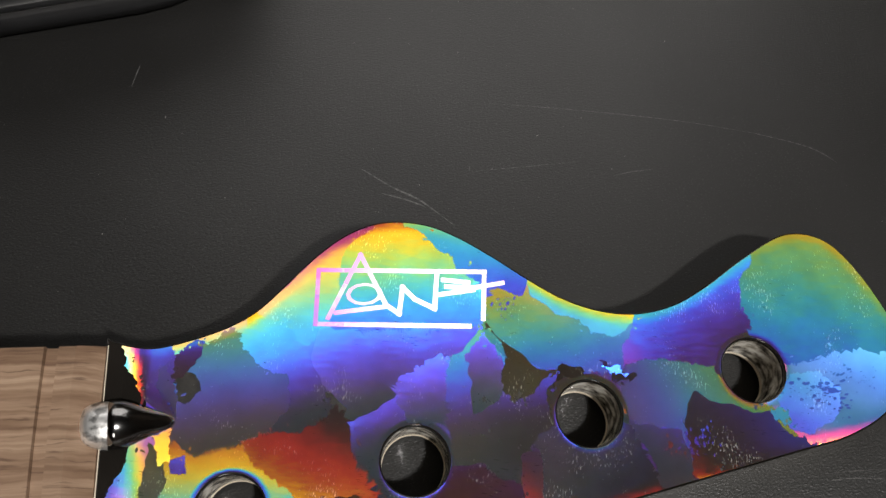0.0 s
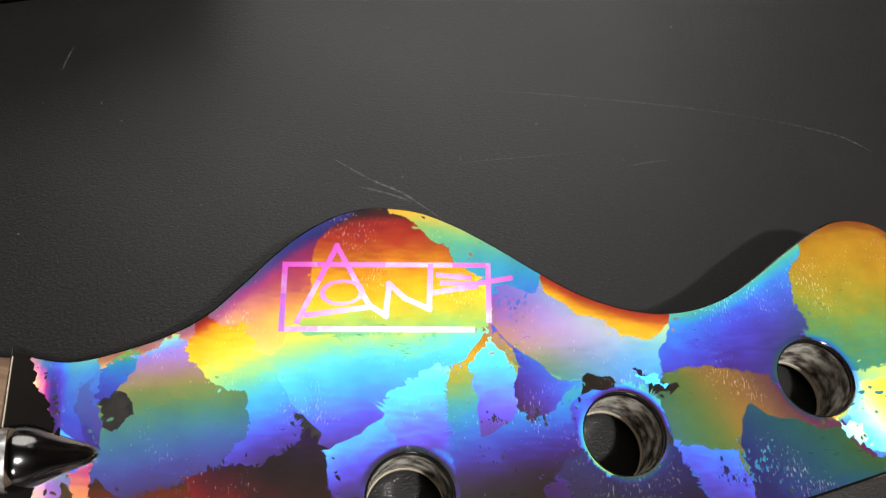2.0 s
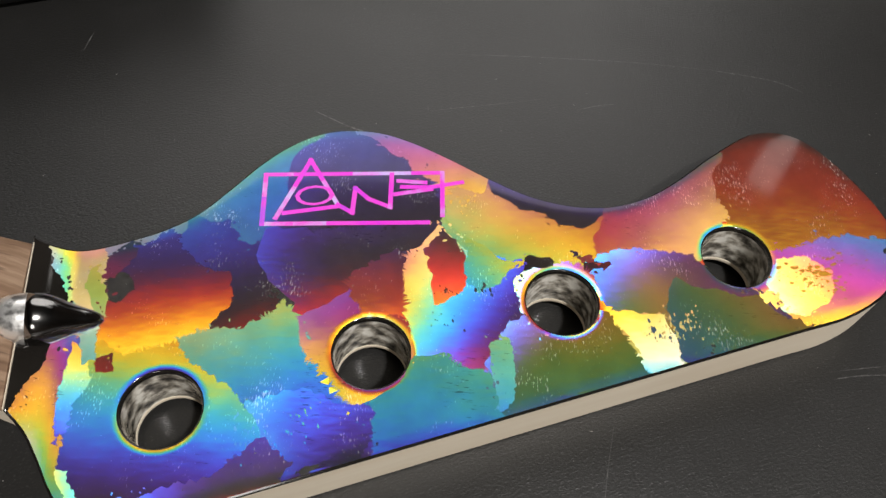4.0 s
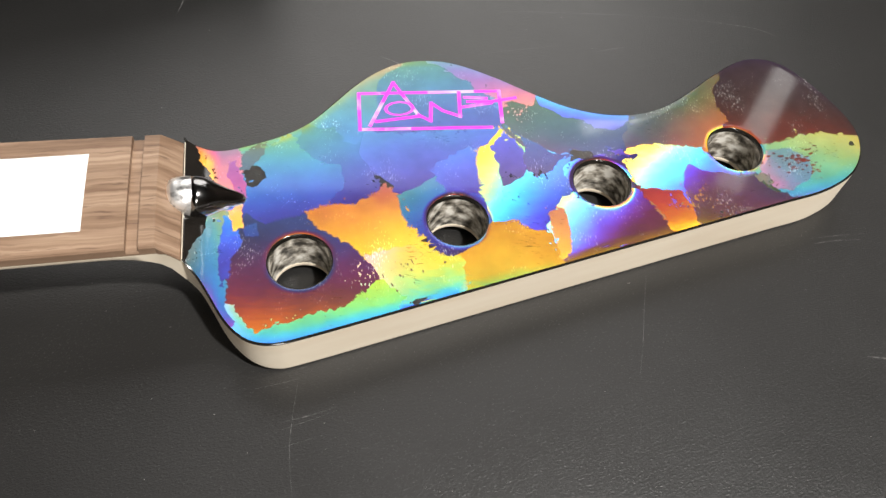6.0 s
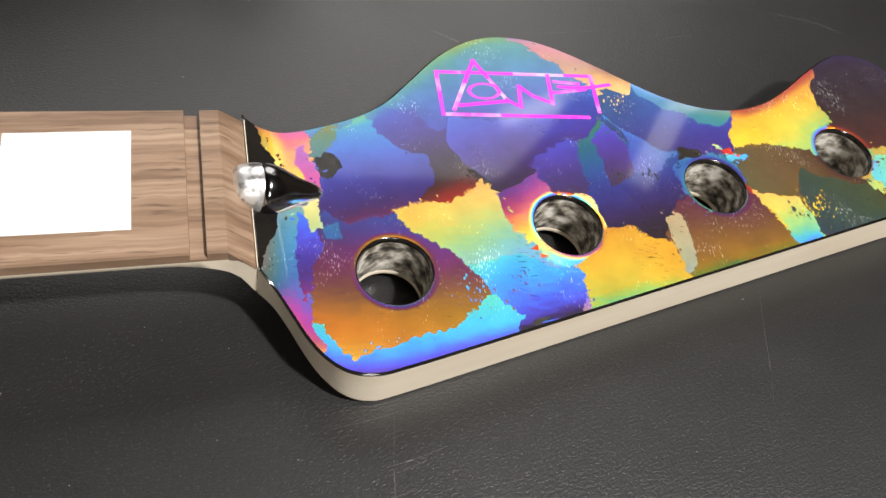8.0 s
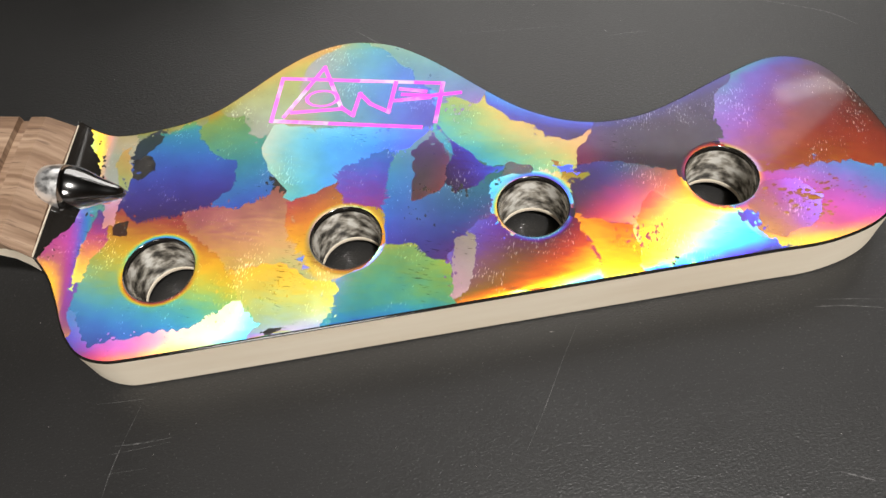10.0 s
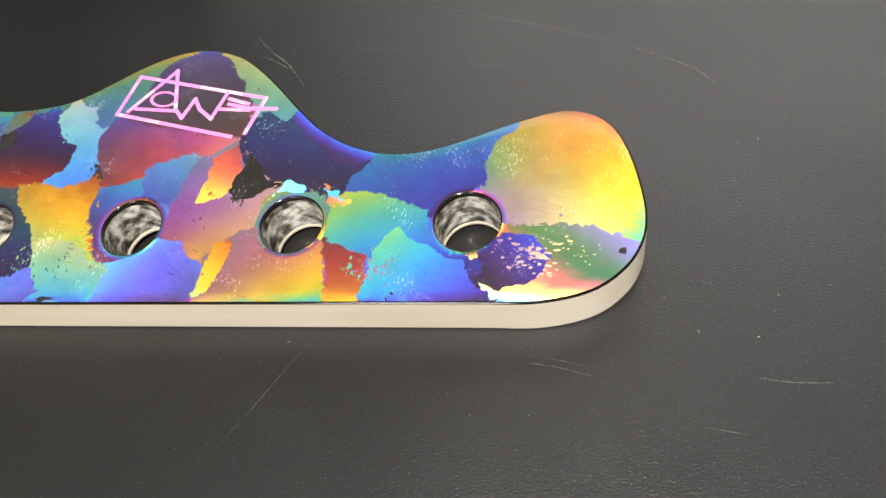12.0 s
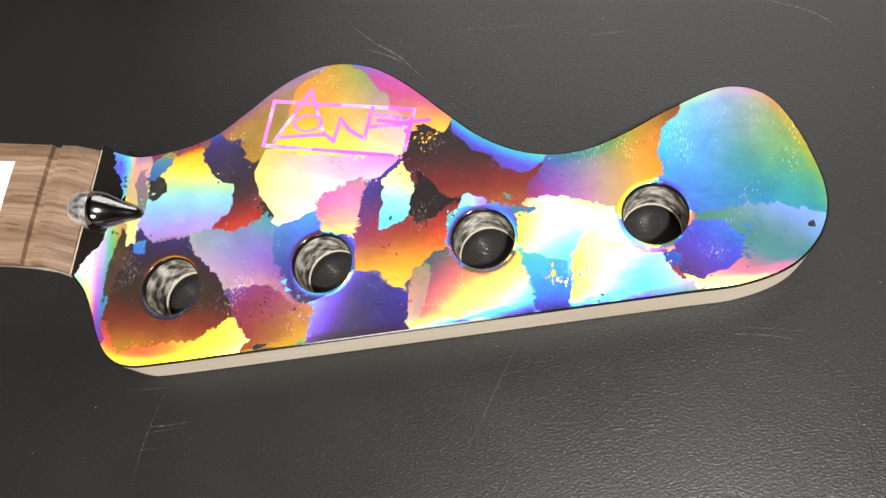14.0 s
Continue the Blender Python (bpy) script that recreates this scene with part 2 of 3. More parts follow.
    links.new(sparkle, mix.inputs["Factor"])
    links.new(base, mix.inputs["A"])
    mix.inputs["B"].default_value = (0.075, 0.073, 0.070, 1)
    links.new(mix.outputs["Result"], bsdf.inputs["Base Color"])
    mid = noise_node(nodes, links, coord, 30, 5)
    smear = noise_node(nodes, links, coord, 60, 4, (0.2, 1, 1), 0.6)
    rough = m("ADD", m("MULTIPLY_ADD", mid, 0.10, 0.28), m("MULTIPLY", smear, 0.10))
    links.new(rough, bsdf.inputs["Roughness"])
    grain = noise_node(nodes, links, coord, 1700, 3, (0.6, 1, 1))
    fleck = noise_node(nodes, links, coord, 2600, 3, (0.7, 1, 1))
    bump_node(nodes, links, bsdf, m("ADD", grain, m("POWER", fleck, 3.0)), 0.6, 0.00016)
    return mat


TABLE = table_material()

# ---- building helpers ----
CM = 0.01


def finish(name, bm, mat, parent=None, label="", smooth=True):
    me = bpy.data.meshes.new(name)
    bmesh.ops.recalc_face_normals(bm, faces=bm.faces)
    bm.to_mesh(me)
    bm.free()
    me.materials.append(mat)
    for p in me.polygons:
        p.use_smooth = bool(smooth)
    if smooth and smooth is not True:
        me.set_sharp_from_angle(angle=radians(smooth))
    ob = new(name, me)
    if parent:
        ob.parent = parent
    return tagged(ob, label)


def box_bm(x0, x1, y0, y1, z0, z1, bevel=0.0, segments=2):
    bm = bmesh.new()
    bmesh.ops.create_cube(bm, size=1)
    for v in bm.verts:
        v.co = ((x0 + x1) / 2 + v.co.x * (x1 - x0), (y0 + y1) / 2 + v.co.y * (y1 - y0), (z0 + z1) / 2 + v.co.z * (z1 - z0))
    if bevel:
        bmesh.ops.bevel(bm, geom=bm.edges[:], offset=bevel, segments=segments, affect="EDGES", profile=0.5)
    return bm


def spline(pts, per=8, closed=True):
    """A smooth curve through the points."""
    out = []
    n = len(pts)
    for i in range(n if closed else n - 1):
        k = [(i + j - 1) % n if closed else min(max(i + j - 1, 0), n - 1) for j in range(4)]
        p0, p1, p2, p3 = (Vector((*pts[j], 0)) for j in k)
        for s in range(per):
            t = s / per
            q = 0.5 * (2 * p1 + (p2 - p0) * t + (2 * p0 - 5 * p1 + 4 * p2 - p3) * t * t + (3 * p1 - p0 - 3 * p2 + p3) * t ** 3)
            out.append((q.x, q.y))
    if not closed:
        out.append(tuple(pts[-1]))
    return out


def loft(rings, cap=True, closed=True):
    """A skin over rings of equal length."""
    bm = bmesh.new()
    vs = [[bm.verts.new(p) for p in r] for r in rings]
    n = len(rings[0])
    for a, b in zip(vs, vs[1:]):
        for i in range(n if closed else n - 1):
            bm.faces.new((a[i], a[(i + 1) % n], b[(i + 1) % n], b[i]))
    if cap:
        bm.faces.new(vs[0])
        bm.faces.new(vs[-1])
    return bm


# ---- place: room, table, black case ----
def structure(name, bm, mat, label, category):
    return tagged(finish(name, bm, mat, None, label, False), "", category, "", "structure")


FLOOR_Z = -0.75
structure("floor", box_bm(-1.9, 1.9, -1.9, 1.9, FLOOR_Z - 0.1, FLOOR_Z), FLOOR, "dark plain floor under the table", "floor")
structure("ceiling", box_bm(-1.9, 1.9, -1.9, 1.9, 1.65, 1.75), CEILING, "plain dark grey painted ceiling", "ceiling")
structure("wall_north", box_bm(-1.9, 1.9, 1.8, 1.9, FLOOR_Z, 1.65), WALL, "plain dark brown painted wall", "wall")
structure("wall_south", box_bm(-1.9, 1.9, -1.9, -1.8, FLOOR_Z, 1.65), WALL, "plain dark brown painted wall", "wall")
structure("wall_east", box_bm(1.8, 1.9, -1.8, 1.8, FLOOR_Z, 1.65), WALL, "plain dark brown painted wall", "wall")
structure("wall_west", box_bm(-1.9, -1.8, -1.8, 1.8, FLOOR_Z, 1.65), WALL, "plain dark brown painted wall", "wall")

table = new("table")
table.location = (0, 0, FLOOR_Z)
tagged(table, "black grained table with fine scratches and dust", "table")


def on_table(name, bm, mat, label=""):
    ob = finish(name, bm, mat, table, label)
    ob.location = (0, 0, -FLOOR_Z)
    return ob


on_table("table_top", box_bm(-0.60, 0.75, -0.42, 0.46, -0.03, 0, 0.003), TABLE)
for lx in (-0.52, 0.67):
    for ly in (-0.34, 0.38):
        on_table("leg", box_bm(lx - 0.03, lx + 0.03, ly - 0.03, ly + 0.03, FLOOR_Z, -0.03, 0.004), BLACK_PLASTIC)


def scratch(pts, width):
    """A shallow pale scratch in the table's surface, in centimetres; it thins out to both ends."""
    line = spline(pts, 10, False)
    bm = bmesh.new()
    left, right = [], []
    n = len(line)
    for i, (x, y) in enumerate(line):
        a, b = Vector(line[max(i - 1, 0)]), Vector(line[min(i + 1, n - 1)])
        t = (b - a).normalized()
        w = 0.6 * width * (0.25 + math.sin(math.pi * i / (n - 1))) * (0.6 + 0.5 * noise.noise((x * 4, y * 4, 1)))
        left.append(bm.verts.new(((x - t.y * w) * CM, (y + t.x * w) * CM, 0.00005)))
        right.append(bm.verts.new(((x + t.y * w) * CM, (y - t.x * w) * CM, 0.00005)))
    for i in range(n - 1):
        bm.faces.new((left[i], right[i], right[i + 1], left[i + 1]))
    on_table("scratch", bm, SCRATCH, "thin pale scratch")


scratch([(9.3, 10.3), (11.7, 9.5), (14.9, 8.3), (17.4, 7.15)], 0.018)
scratch([(16.9, 7.4), (18.5, 6.45), (19.15, 5.7)], 0.035)
scratch([(4.95, 8.95), (5.7, 8.1), (6.4, 7.45), (7.15, 6.4)], 0.05)
scratch([(5.35, 7.97), (6.05, 7.55), (6.5, 7.2)], 0.05)
scratch([(-1.7, -5.5), (-1.4, -3.95), (-0.8, -2.4)], 0.012)
scratch([(14.3, -2.87), (15.0, -2.98), (15.8, -3.2)], 0.022)
scratch([(-1.5, -3.52), (-0.8, -3.5), (-0.1, -3.46)], 0.009)
scratch([(-1.95, -2.25), (-1.3, -2.3), (-0.7, -2.33)], 0.009)
scratch([(-1.6, -3.95), (-0.6, -3.97)], 0.008)
scratch([(19.2, -3.15), (19.9, -3.25), (20.7, -3.25)], 0.03)
scratch([(13.3, -6.5), (13.9, -6.8)], 0.03)

scratch([(8.12, 8.05), (8.9, 7.95), (9.8, 7.82), (11.4, 7.62)], 0.016)
scratch([(8.12, 8.3), (8.05, 8.0)], 0.02)
scratch([(12.2, 6.9), (12.8, 6.9), (13.5, 6.83)], 0.02)
scratch([(-0.79, 14.13), (-0.95, 13.8), (-1.13, 13.38)], 0.03)
scratch([(9.07, -2.3), (8.5, -3.2), (7.88, -4.23), (7.31, -5.08)], 0.014)
scratch([(14.37, -2.69), (15.2, -2.84), (16.08, -3.03)], 0.014)
scratch([(18.2, -0.7), (18.5, -0.78)], 0.02)
scratch([(18.0, -4.3), (18.9, -4.45)], 0.02)
scratch([(-1.4, -3.34), (-0.7, -3.38), (-0.09, -3.36)], 0.02)


def dust():
    rng = random.Random(5)
    bm = bmesh.new()
    for i in range(760):
        # the last specks, in front, imitate light sparkling on the table's grain
        glint = i > 520
        x, y = rng.uniform(-12, 24), rng.uniform(-9, -2.4 if glint else 15)
        if glint and noise.noise((x * 0.25, y * 0.25, 3)) < -0.1:
            continue
        if -3 < x < 17.3 and -2.3 < y < 6.2:
            continue
        r = rng.choice((0.003, 0.004, 0.005, 0.006, 0.006 if glint else 0.013)) * CM
        made = bmesh.ops.create_icosphere(bm, subdivisions=1, radius=r)["verts"]
        turn = rng.uniform(0, math.pi)
        long = rng.choice((1.0, 1.2, 1.6, 2.0 if glint else 4.0))
        for v in made:
            p = Vector((v.co.x * long, v.co.y, v.co.z * 0.4))
            p.rotate(Euler((0, 0, turn)))
            v.co = p + Vector((x * CM, y * CM, r * 0.4))
    ob = finish("dust", bm, DUST_AND_GLINTS)
    tagged(ob, "pale dust specks and painted grain sparkles over the black table", "dust", "", "stuff")


dust()


def equipment_case():
    case = new("equipment_case")
    case.location = (-0.16, 0.2645, 0)
    tagged(case, "glossy black plastic case with rounded rim standing on table", "case")

    def rounded(w, d, r, grow, z):
        pts = []
        for cx, cy, a0 in ((1, 1, 0), (-1, 1, 90), (-1, -1, 180), (1, -1, 270)):
            for k in range(9):
                a = radians(a0 + k * 90 / 8)
                pts.append((cx * (w - r) + math.cos(a) * (r + grow), cy * (d - r) + math.sin(a) * (r + grow), z))
        return pts

    shell = [rounded(0.205, 0.105, 0.05, g, z) for g, z in ((-0.006, 0), (-0.001, 0.002), (0, 0.006), (0, 0.010), (-0.003, 0.012), (-0.004, 0.035), (-0.006, 0.052), (-0.012, 0.058), (-0.03, 0.06))]
    finish("shell", loft(shell), BLACK_PLASTIC, case)
    lip = [rounded(0.205, 0.105, 0.05, g, z) for g, z in ((-0.003, 0.0125), (0.001, 0.013), (0.0025, 0.015), (0.001, 0.017), (-0.003, 0.0175))]
    finish("rim", loft(lip, False), BLACK_PLASTIC, case)


equipment_case()

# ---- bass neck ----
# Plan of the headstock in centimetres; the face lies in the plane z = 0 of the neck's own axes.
OUTLINE = [(-2.72, 0.62), (-2.50, 0.20), (-2.34, -0.35), (-2.19, -0.95), (-2.0, -1.42), (-1.68, -1.83), (-1.2, -2.06), (-0.5, -2.12), (2, -2.13), (5, -2.13), (8, -2.13),
           (11, -2.13), (13.2, -2.13), (14.6, -2.12), (15.75, -1.84), (16.5, -1.28), (16.9, -0.6), (17.01, 0.1), (16.92, 0.9), (16.72, 1.75), (16.4, 2.52),
           (15.95, 2.98), (15.35, 3.19), (14.7, 3.13), (13.6, 2.77), (12.6, 2.38), (11.7, 2.12), (10.9, 2.07), (10.2, 2.19), (9.5, 2.49), (8.8, 2.97), (8.15, 3.62),
           (7.4, 4.46), (6.7, 5.16), (6.0, 5.67), (5.2, 5.95), (4.5, 5.98), (3.75, 5.79), (3.0, 5.42), (2.2, 4.9), (1.4, 4.42), (0.6, 4.18), (-0.3, 4.09),
           (-1.0, 4.10), (-1.6, 4.27), (-1.96, 4.44)]
loop = spline(OUTLINE, 6, False)
n_edge = 14
loop += [tuple(Vector(OUTLINE[-1]).lerp(Vector(OUTLINE[0]), k / n_edge)) for k in range(1, n_edge)]
HOLES = [(0, 0), (4.25, 0.015), (8.55, 0.02), (12.9, 0)]
HOLE_R = 0.83
THICK = 1.40
A0 = Vector((-3.375, 2.66))
U, V = Vector((0.979, -0.2045)), Vector((0.2045, 0.979))
bass = new("bass_neck")
bass.matrix_world = pose(0, 0, 0.01573, 4.86, 0, 0)
tagged(bass, "bass guitar neck with holographic foil headstock lying on black table", "guitar neck")


def along(x, y):
    return (x - A0.x) * U.x + (y - A0.y) * U.y


def face_z(x, y):
    """The face sweeps up to the end of the fretboard."""
    s = max(0.0, min(1.0, (1.95 - along(x, y)) / 0.9))
    return 0.44 * s ** 2.2


def neck_point(a, b, z):
    q = A0 + U * a + V * b
    return (q.x * CM, q.y * CM, z * CM)


def offset_loop(pts, d):
    n = len(pts)
    out = []
    for i in range(n):
        a, b = Vector(pts[i - 1]), Vector(pts[(i + 1) % n])
        t = (b - a).normalized()
        out.append((pts[i][0] - t.y * d, pts[i][1] + t.x * d))
    return out


def drop(d):
    """How far the rounded edge has fallen at d from the outline."""
    r = 0.34
    return 0.007 * max(0.0, 1 - d / r) ** 2


INSET = 0.05


def hole_drop(x, y):
    """How far the foil has sunk over the rounded edge of a tuner hole."""
    gap = min(math.hypot(x - cx, y - cy) for cx, cy in HOLES) - HOLE_R
    return 0.006 * max(0.0, 1 - gap / 0.13) ** 2



def ring_at(d, z):
    return [(x * CM, y * CM, (face_z(x, y) + z) * CM) for x, y in offset_loop(loop, d)]


def bottom_z(x, y):
    """The back of the headstock thins towards the neck."""
    s = max(0.0, min(1.0, (3.4 - along(x, y)) / 2.3))
    return -THICK + 0.75 * s * s * (3 - 2 * s)


def headstock():
    # sides of bare maple, rounded at the back, with a flat back
    side = [ring_at(0.0, -0.062)]
    for d, z in ((0.0, 0.12), (0.0, 0.08), (0.012, 0.04), (0.04, 0.012), (0.09, 0.0)):
        side.append([(x * CM, y * CM, (bottom_z(x, y) + z) * CM) for x, y in offset_loop(loop, d)])
    finish("headstock_wood", loft(side, False), MAPLE, bass, "bare pale maple core", 60)
    rim = [ring_at(d, -z) for d, z in ((INSET, drop(INSET)), (0.025, 0.022), (0.008, 0.036), (-0.002, 0.048), (0.0, 0.062))]
    finish("lacquer_edge", loft(rim, False), LACQUER, bass, "thin black lacquer edge")
    verts, faces = [], []
    for poly in [offset_loop(loop, 0.09)] + [[(cx + 0.77 * math.cos(k * math.pi / 24), cy + 0.77 * math.sin(k * math.pi / 24)) for k in range(48)] for cx, cy in HOLES]:
        s = len(verts)
        verts.extend(Vector(p) for p in poly)
        faces.append(list(range(s, s + len(poly))))
    vs, _, fs, _, _, orig = delaunay_2d_cdt(verts, [], faces, 0, 1e-5)
    bm = bmesh.new()
    made = [bm.verts.new((v.x * CM, v.y * CM, bottom_z(v.x, v.y) * CM)) for v in vs]
    for f, o in zip(fs, orig):
        if set(o) == {0}:
            bm.faces.new([made[i] for i in f])
    finish("headstock_back", bm, MAPLE, bass)
    for cx, cy in HOLES:
        def circle(r, z):
            return [((cx + r * math.cos(k * math.pi / 24)) * CM, (cy + r * math.sin(k * math.pi / 24)) * CM, z * CM) for k in range(48)]

        finish("hole_rim", loft([circle(HOLE_R, -0.006), circle(HOLE_R - 0.016, -0.012), circle(HOLE_R - 0.032, -0.028), circle(HOLE_R - 0.042, -0.052), circle(HOLE_R - 0.046, -0.085), circle(HOLE_R - 0.048, -0.14)], False), LACQUER, bass, "glossy black lacquer rim")
        finish("tuner_hole", loft([circle(HOLE_R - 0.048, -0.14), circle(0.785, -0.2), circle(0.78, -0.9), circle(0.785, -THICK + 0.11)], False), BORE, bass, "streaked sealed wood bore with painted gloss glints")
        finish("bore_edge", loft([circle(0.785, -THICK + 0.11), circle(0.772, -THICK + 0.095), circle(0.764, -THICK + 0.05), circle(0.77, -THICK)], False), MAPLE, bass, "bare wood edge")


headstock()

FOILS = []
SHARP = set()


def foil(points, first, second=(0.75, 1.0, 0.4, 0.0)):
    """A patch of foil: its plan, then its two gratings: direction, shift, spacing, strength."""
    FOILS.append((points, first, second))


def stroke(p, q, w=0.055):
    """One drawn line, laid in pieces of differing foil."""
    a, b = Vector(p), Vector(q)
    n = max(1, round((b - a).length / 0.75))
    t = (b - a).normalized() * w
    s = Vector((-t.y, t.x))
    for k in range(n):
        c, d = a.lerp(b, k / n), a.lerp(b, (k + 1) / n)
        SHARP.add(len(FOILS))
        tint = 0.45 + 0.75 * noise.noise((c.x * 1.3, c.y * 1.9, 8))
        foil([tuple(v) for v in (c - t - s, d + t - s, d + t + s, c - t + s)], (tint, 1, 1, 1))


def ring(c, ax, ay, w=0.3):
    c, ax, ay = Vector(c), Vector(ax), Vector(ay)
    for k in range(12):
        a0, a1 = k * math.pi / 6, (k + 1.04) * math.pi / 6
        quad = [c + f * (math.cos(a) * ax + math.sin(a) * ay) for f, a in ((1, a0), (1, a1), (1 + w, a1), (1 + w, a0))]
        SHARP.add(len(FOILS))
        foil([tuple(v) for v in quad], (0.4, 1, 1, 1))


foil([(-4, -3), (18, -3), (18, 7), (-4, 7)], (0.737, 1.284, 0.311, 0.23), (0.902, 0.897, 0.612, 0.19))
foil([(-0.67, 3.95), (0.24, 4.15), (0.76, 4.22), (1.32, 4.4), (1.93, 4.71), (2.58, 5.12), (3.25, 5.54), (3.91, 5.84), (4.68, 5.97), (4.68, 5.49), (3.67, 5.04), (2.73, 3.69), (2, 2.92), (1.11, 3.49), (1.08, 3.93), (-0.05, 3.96)], (0.754, 1.351, 0.299, 0.17), (0.914, 0.637, 0.761, 0.10))
foil([(3.79, 5.55), (4.62, 5.87), (5.31, 5.89), (5.98, 5.45), (6.32, 4.76), (6.61, 4.44), (6.54, 3.75), (6.86, 3.15), (6.74, 2.78), (4.91, 3.08), (3.13, 3.55), (3.48, 4.37)], (0.715, 1.126, 0.350, 0.19), (0.937, 0.866, 0.492, 0.13))
foil([(5.12, 6.02), (5.84, 5.84), (6.48, 5.47), (7.31, 4.78), (8.04, 4.03), (8.25, 3.44), (7.8, 3.24), (7.3, 3.47), (6.55, 4.3), (6.32, 4.76), (5.89, 5.46)], (0.787, 0.506, 0.307, 0.47), (0.823, 0.695, 0.275, 0.14))
foil([(8.16, 3.64), (8.59, 3.19), (9.24, 2.67), (10.02, 2.27), (10.69, 2.07), (10.41, 1.69), (9.8, 0.95), (9.23, 0.85), (8.31, 1.18), (7.69, 1.38), (6.86, 1.86), (6.61, 2.6), (6.86, 3.15), (7.29, 3.54), (7.8, 3.28)], (0.732, 1.131, 0.314, 0.07), (0.623, 1.079, 0.365, 0.14))
foil([(8.06, 3.94), (8.84, 3.19), (9.67, 2.52), (10.74, 2.11), (9.86, 1.66), (9.02, 2.14), (8.48, 2.69), (8.12, 3.24)], (0.632, 1.003, 0.333, 0.17), (0.735, 1.344, 0.544, 0.11))
foil([(10.46, 2.17), (11.34, 2.12), (12.19, 2.29), (13.18, 2.68), (14.1, 2.96), (13.45, 2.04), (13.23, 1.55), (13.29, 1.05), (12.74, 0.83), (12.07, 0.45), (11.86, 0.3), (10.67, 0.8), (9.8, 0.9), (9.92, 1.37), (10.34, 1.78)], (0.805, 0.804, 0.406, 0.18), (0.539, 0.296, 0.324, 0.10))
foil([(14.1, 2.96), (14.03, 3.14), (14.87, 3.35), (16.22, 3.17), (16.92, 1.61), (17.16, -0.11), (17.03, -0.76), (16.4, -0.45), (15.19, -0.15), (14.17, -0.17), (13.66, -0.07), (13.61, 0.55), (13.29, 1.05), (13.23, 1.55), (13.45, 2.04)], (0.663, 0.701, 0.626, 0.12), (0.885, 0.757, 0.473, 0.17))
foil([(13.66, -0.07), (14.17, -0.17), (15.19, -0.15), (16.4, -0.45), (17.04, -0.69), (16.7, -1.6), (15.99, -2.27), (14.56, -2.4), (13.22, -2.39), (13.24, -1.55), (12.99, -0.89)], (0.654, 0.328, 0.283, 0.21), (0.635, 1.383, 0.176, 0.36))
foil([(9.47, 0.55), (9.8, 0.9), (10.67, 0.8), (11.86, 0.3), (12.14, -0.34), (12.6, -0.84), (12.99, -0.89), (13.24, -1.55), (13.22, -2.39), (10.54, -2.38), (9.62, -0.66)], (0.821, 1.808, 0.214, 0.19), (0.538, 0.289, 0.186, 0.12))
foil([(9.59, -0.58), (10.53, -0.76), (10.48, -2.38), (9.67, -2.38)], (0.752, 0.696, 0.542, 0.14), (0.666, 0.677, 0.205, 0.19))
foil([(9.46, -0.47), (10.67, -0.87), (10.43, -2.14), (9.66, -2.08), (9.63, -1.36)], (0.755, 1.066, 0.380, 0.12), (0.650, 0.936, 0.396, 0.18))
foil([(6.41, -2.37), (6.34, -1.46), (6.49, -0.99), (7, -0.36), (7.69, 0.03), (7.9, -0.54), (8.66, -0.91), (9.5, -0.58), (9.71, -2.38)], (0.844, 2.075, 0.170, 0.14), (0.722, 0.337, 0.300, 0.10))
foil([(3.81, -2.36), (3.73, -1.26), (3.74, -0.94), (4.49, -0.79), (5.17, -0.31), (5.74, -0.49), (6.19, -0.98), (6.51, -1.15), (6.45, -2.37)], (0.691, 0.576, 0.742, 0.15), (0.921, 1.976, 0.233, 0.39))
foil([(5.09, -0.31), (5.31, 0.7), (5.59, 1.92), (6.01, 2.27), (6.59, 2.7), (6.94, 1.86), (7.7, 1.29), (8.31, 1.18), (7.62, 0.61), (7.7, -0.05), (7, -0.36), (6.49, -0.99), (6.04, -0.95), (5.74, -0.49)], (0.742, 1.393, 0.249, 0.09), (0.871, 1.478, 0.232, 0.16))
foil([(6.74, 2.78), (7.69, 1.38), (8.31, 1.18), (7.73, 1.03), (7.15, 0.8), (6.87, 0.64), (6.55, 1.26), (6.94, 1.86)], (0.713, 1.595, 0.415, 0.04), (0.576, 0.955, 0.289, 0.15))
foil([(6.04, 2.08), (6.61, 2.57), (6.96, 1.68), (6.54, 1), (5.86, 0.71), (5.96, 1.37)], (0.711, 1.159, 0.340, 0.35), (0.933, 1.420, 0.182, 0.07))
foil([(3.52, 1.66), (3.69, 2.87), (3.87, 3.24), (5.25, 3), (6.67, 2.69), (6.02, 2.23), (5.38, 2.21), (4.44, 1.98)], (0.737, 1.284, 0.311, 0.23), (0.902, 0.897, 0.612, 0.19))
foil([(4.15, 1.36), (4.44, 1.98), (5.5, 2.3), (5.35, 1.4), (5, 0.67), (4.34, 0.78)], (0.676, 0.952, 0.365, 0.10), (0.747, 1.260, 0.304, 0.24))
foil([(3, 0.26), (2.94, 1.23), (3.58, 1.33), (4.15, 1.36), (4.34, 0.82), (4.99, 0.71), (5.17, -0.31), (4.5, -0.87), (3.63, -1.02)], (0.813, 1.838, 0.192, 0.11), (0.671, 0.879, 0.360, 0.15))
foil([(0.57, 1.33), (1.2, 1.45), (2.57, 1.43), (2.75, 1.73), (3, 1.14), (2.79, 0.44), (3.19, -0.6), (3.68, -1.26), (3.77, -2.36), (2.66, -2.35), (1.69, -1.07), (1.42, -0.04), (0.63, 0.87)], (0.753, 0.997, 0.494, 0.11), (0.639, 0.214, 0.295, 0.13))
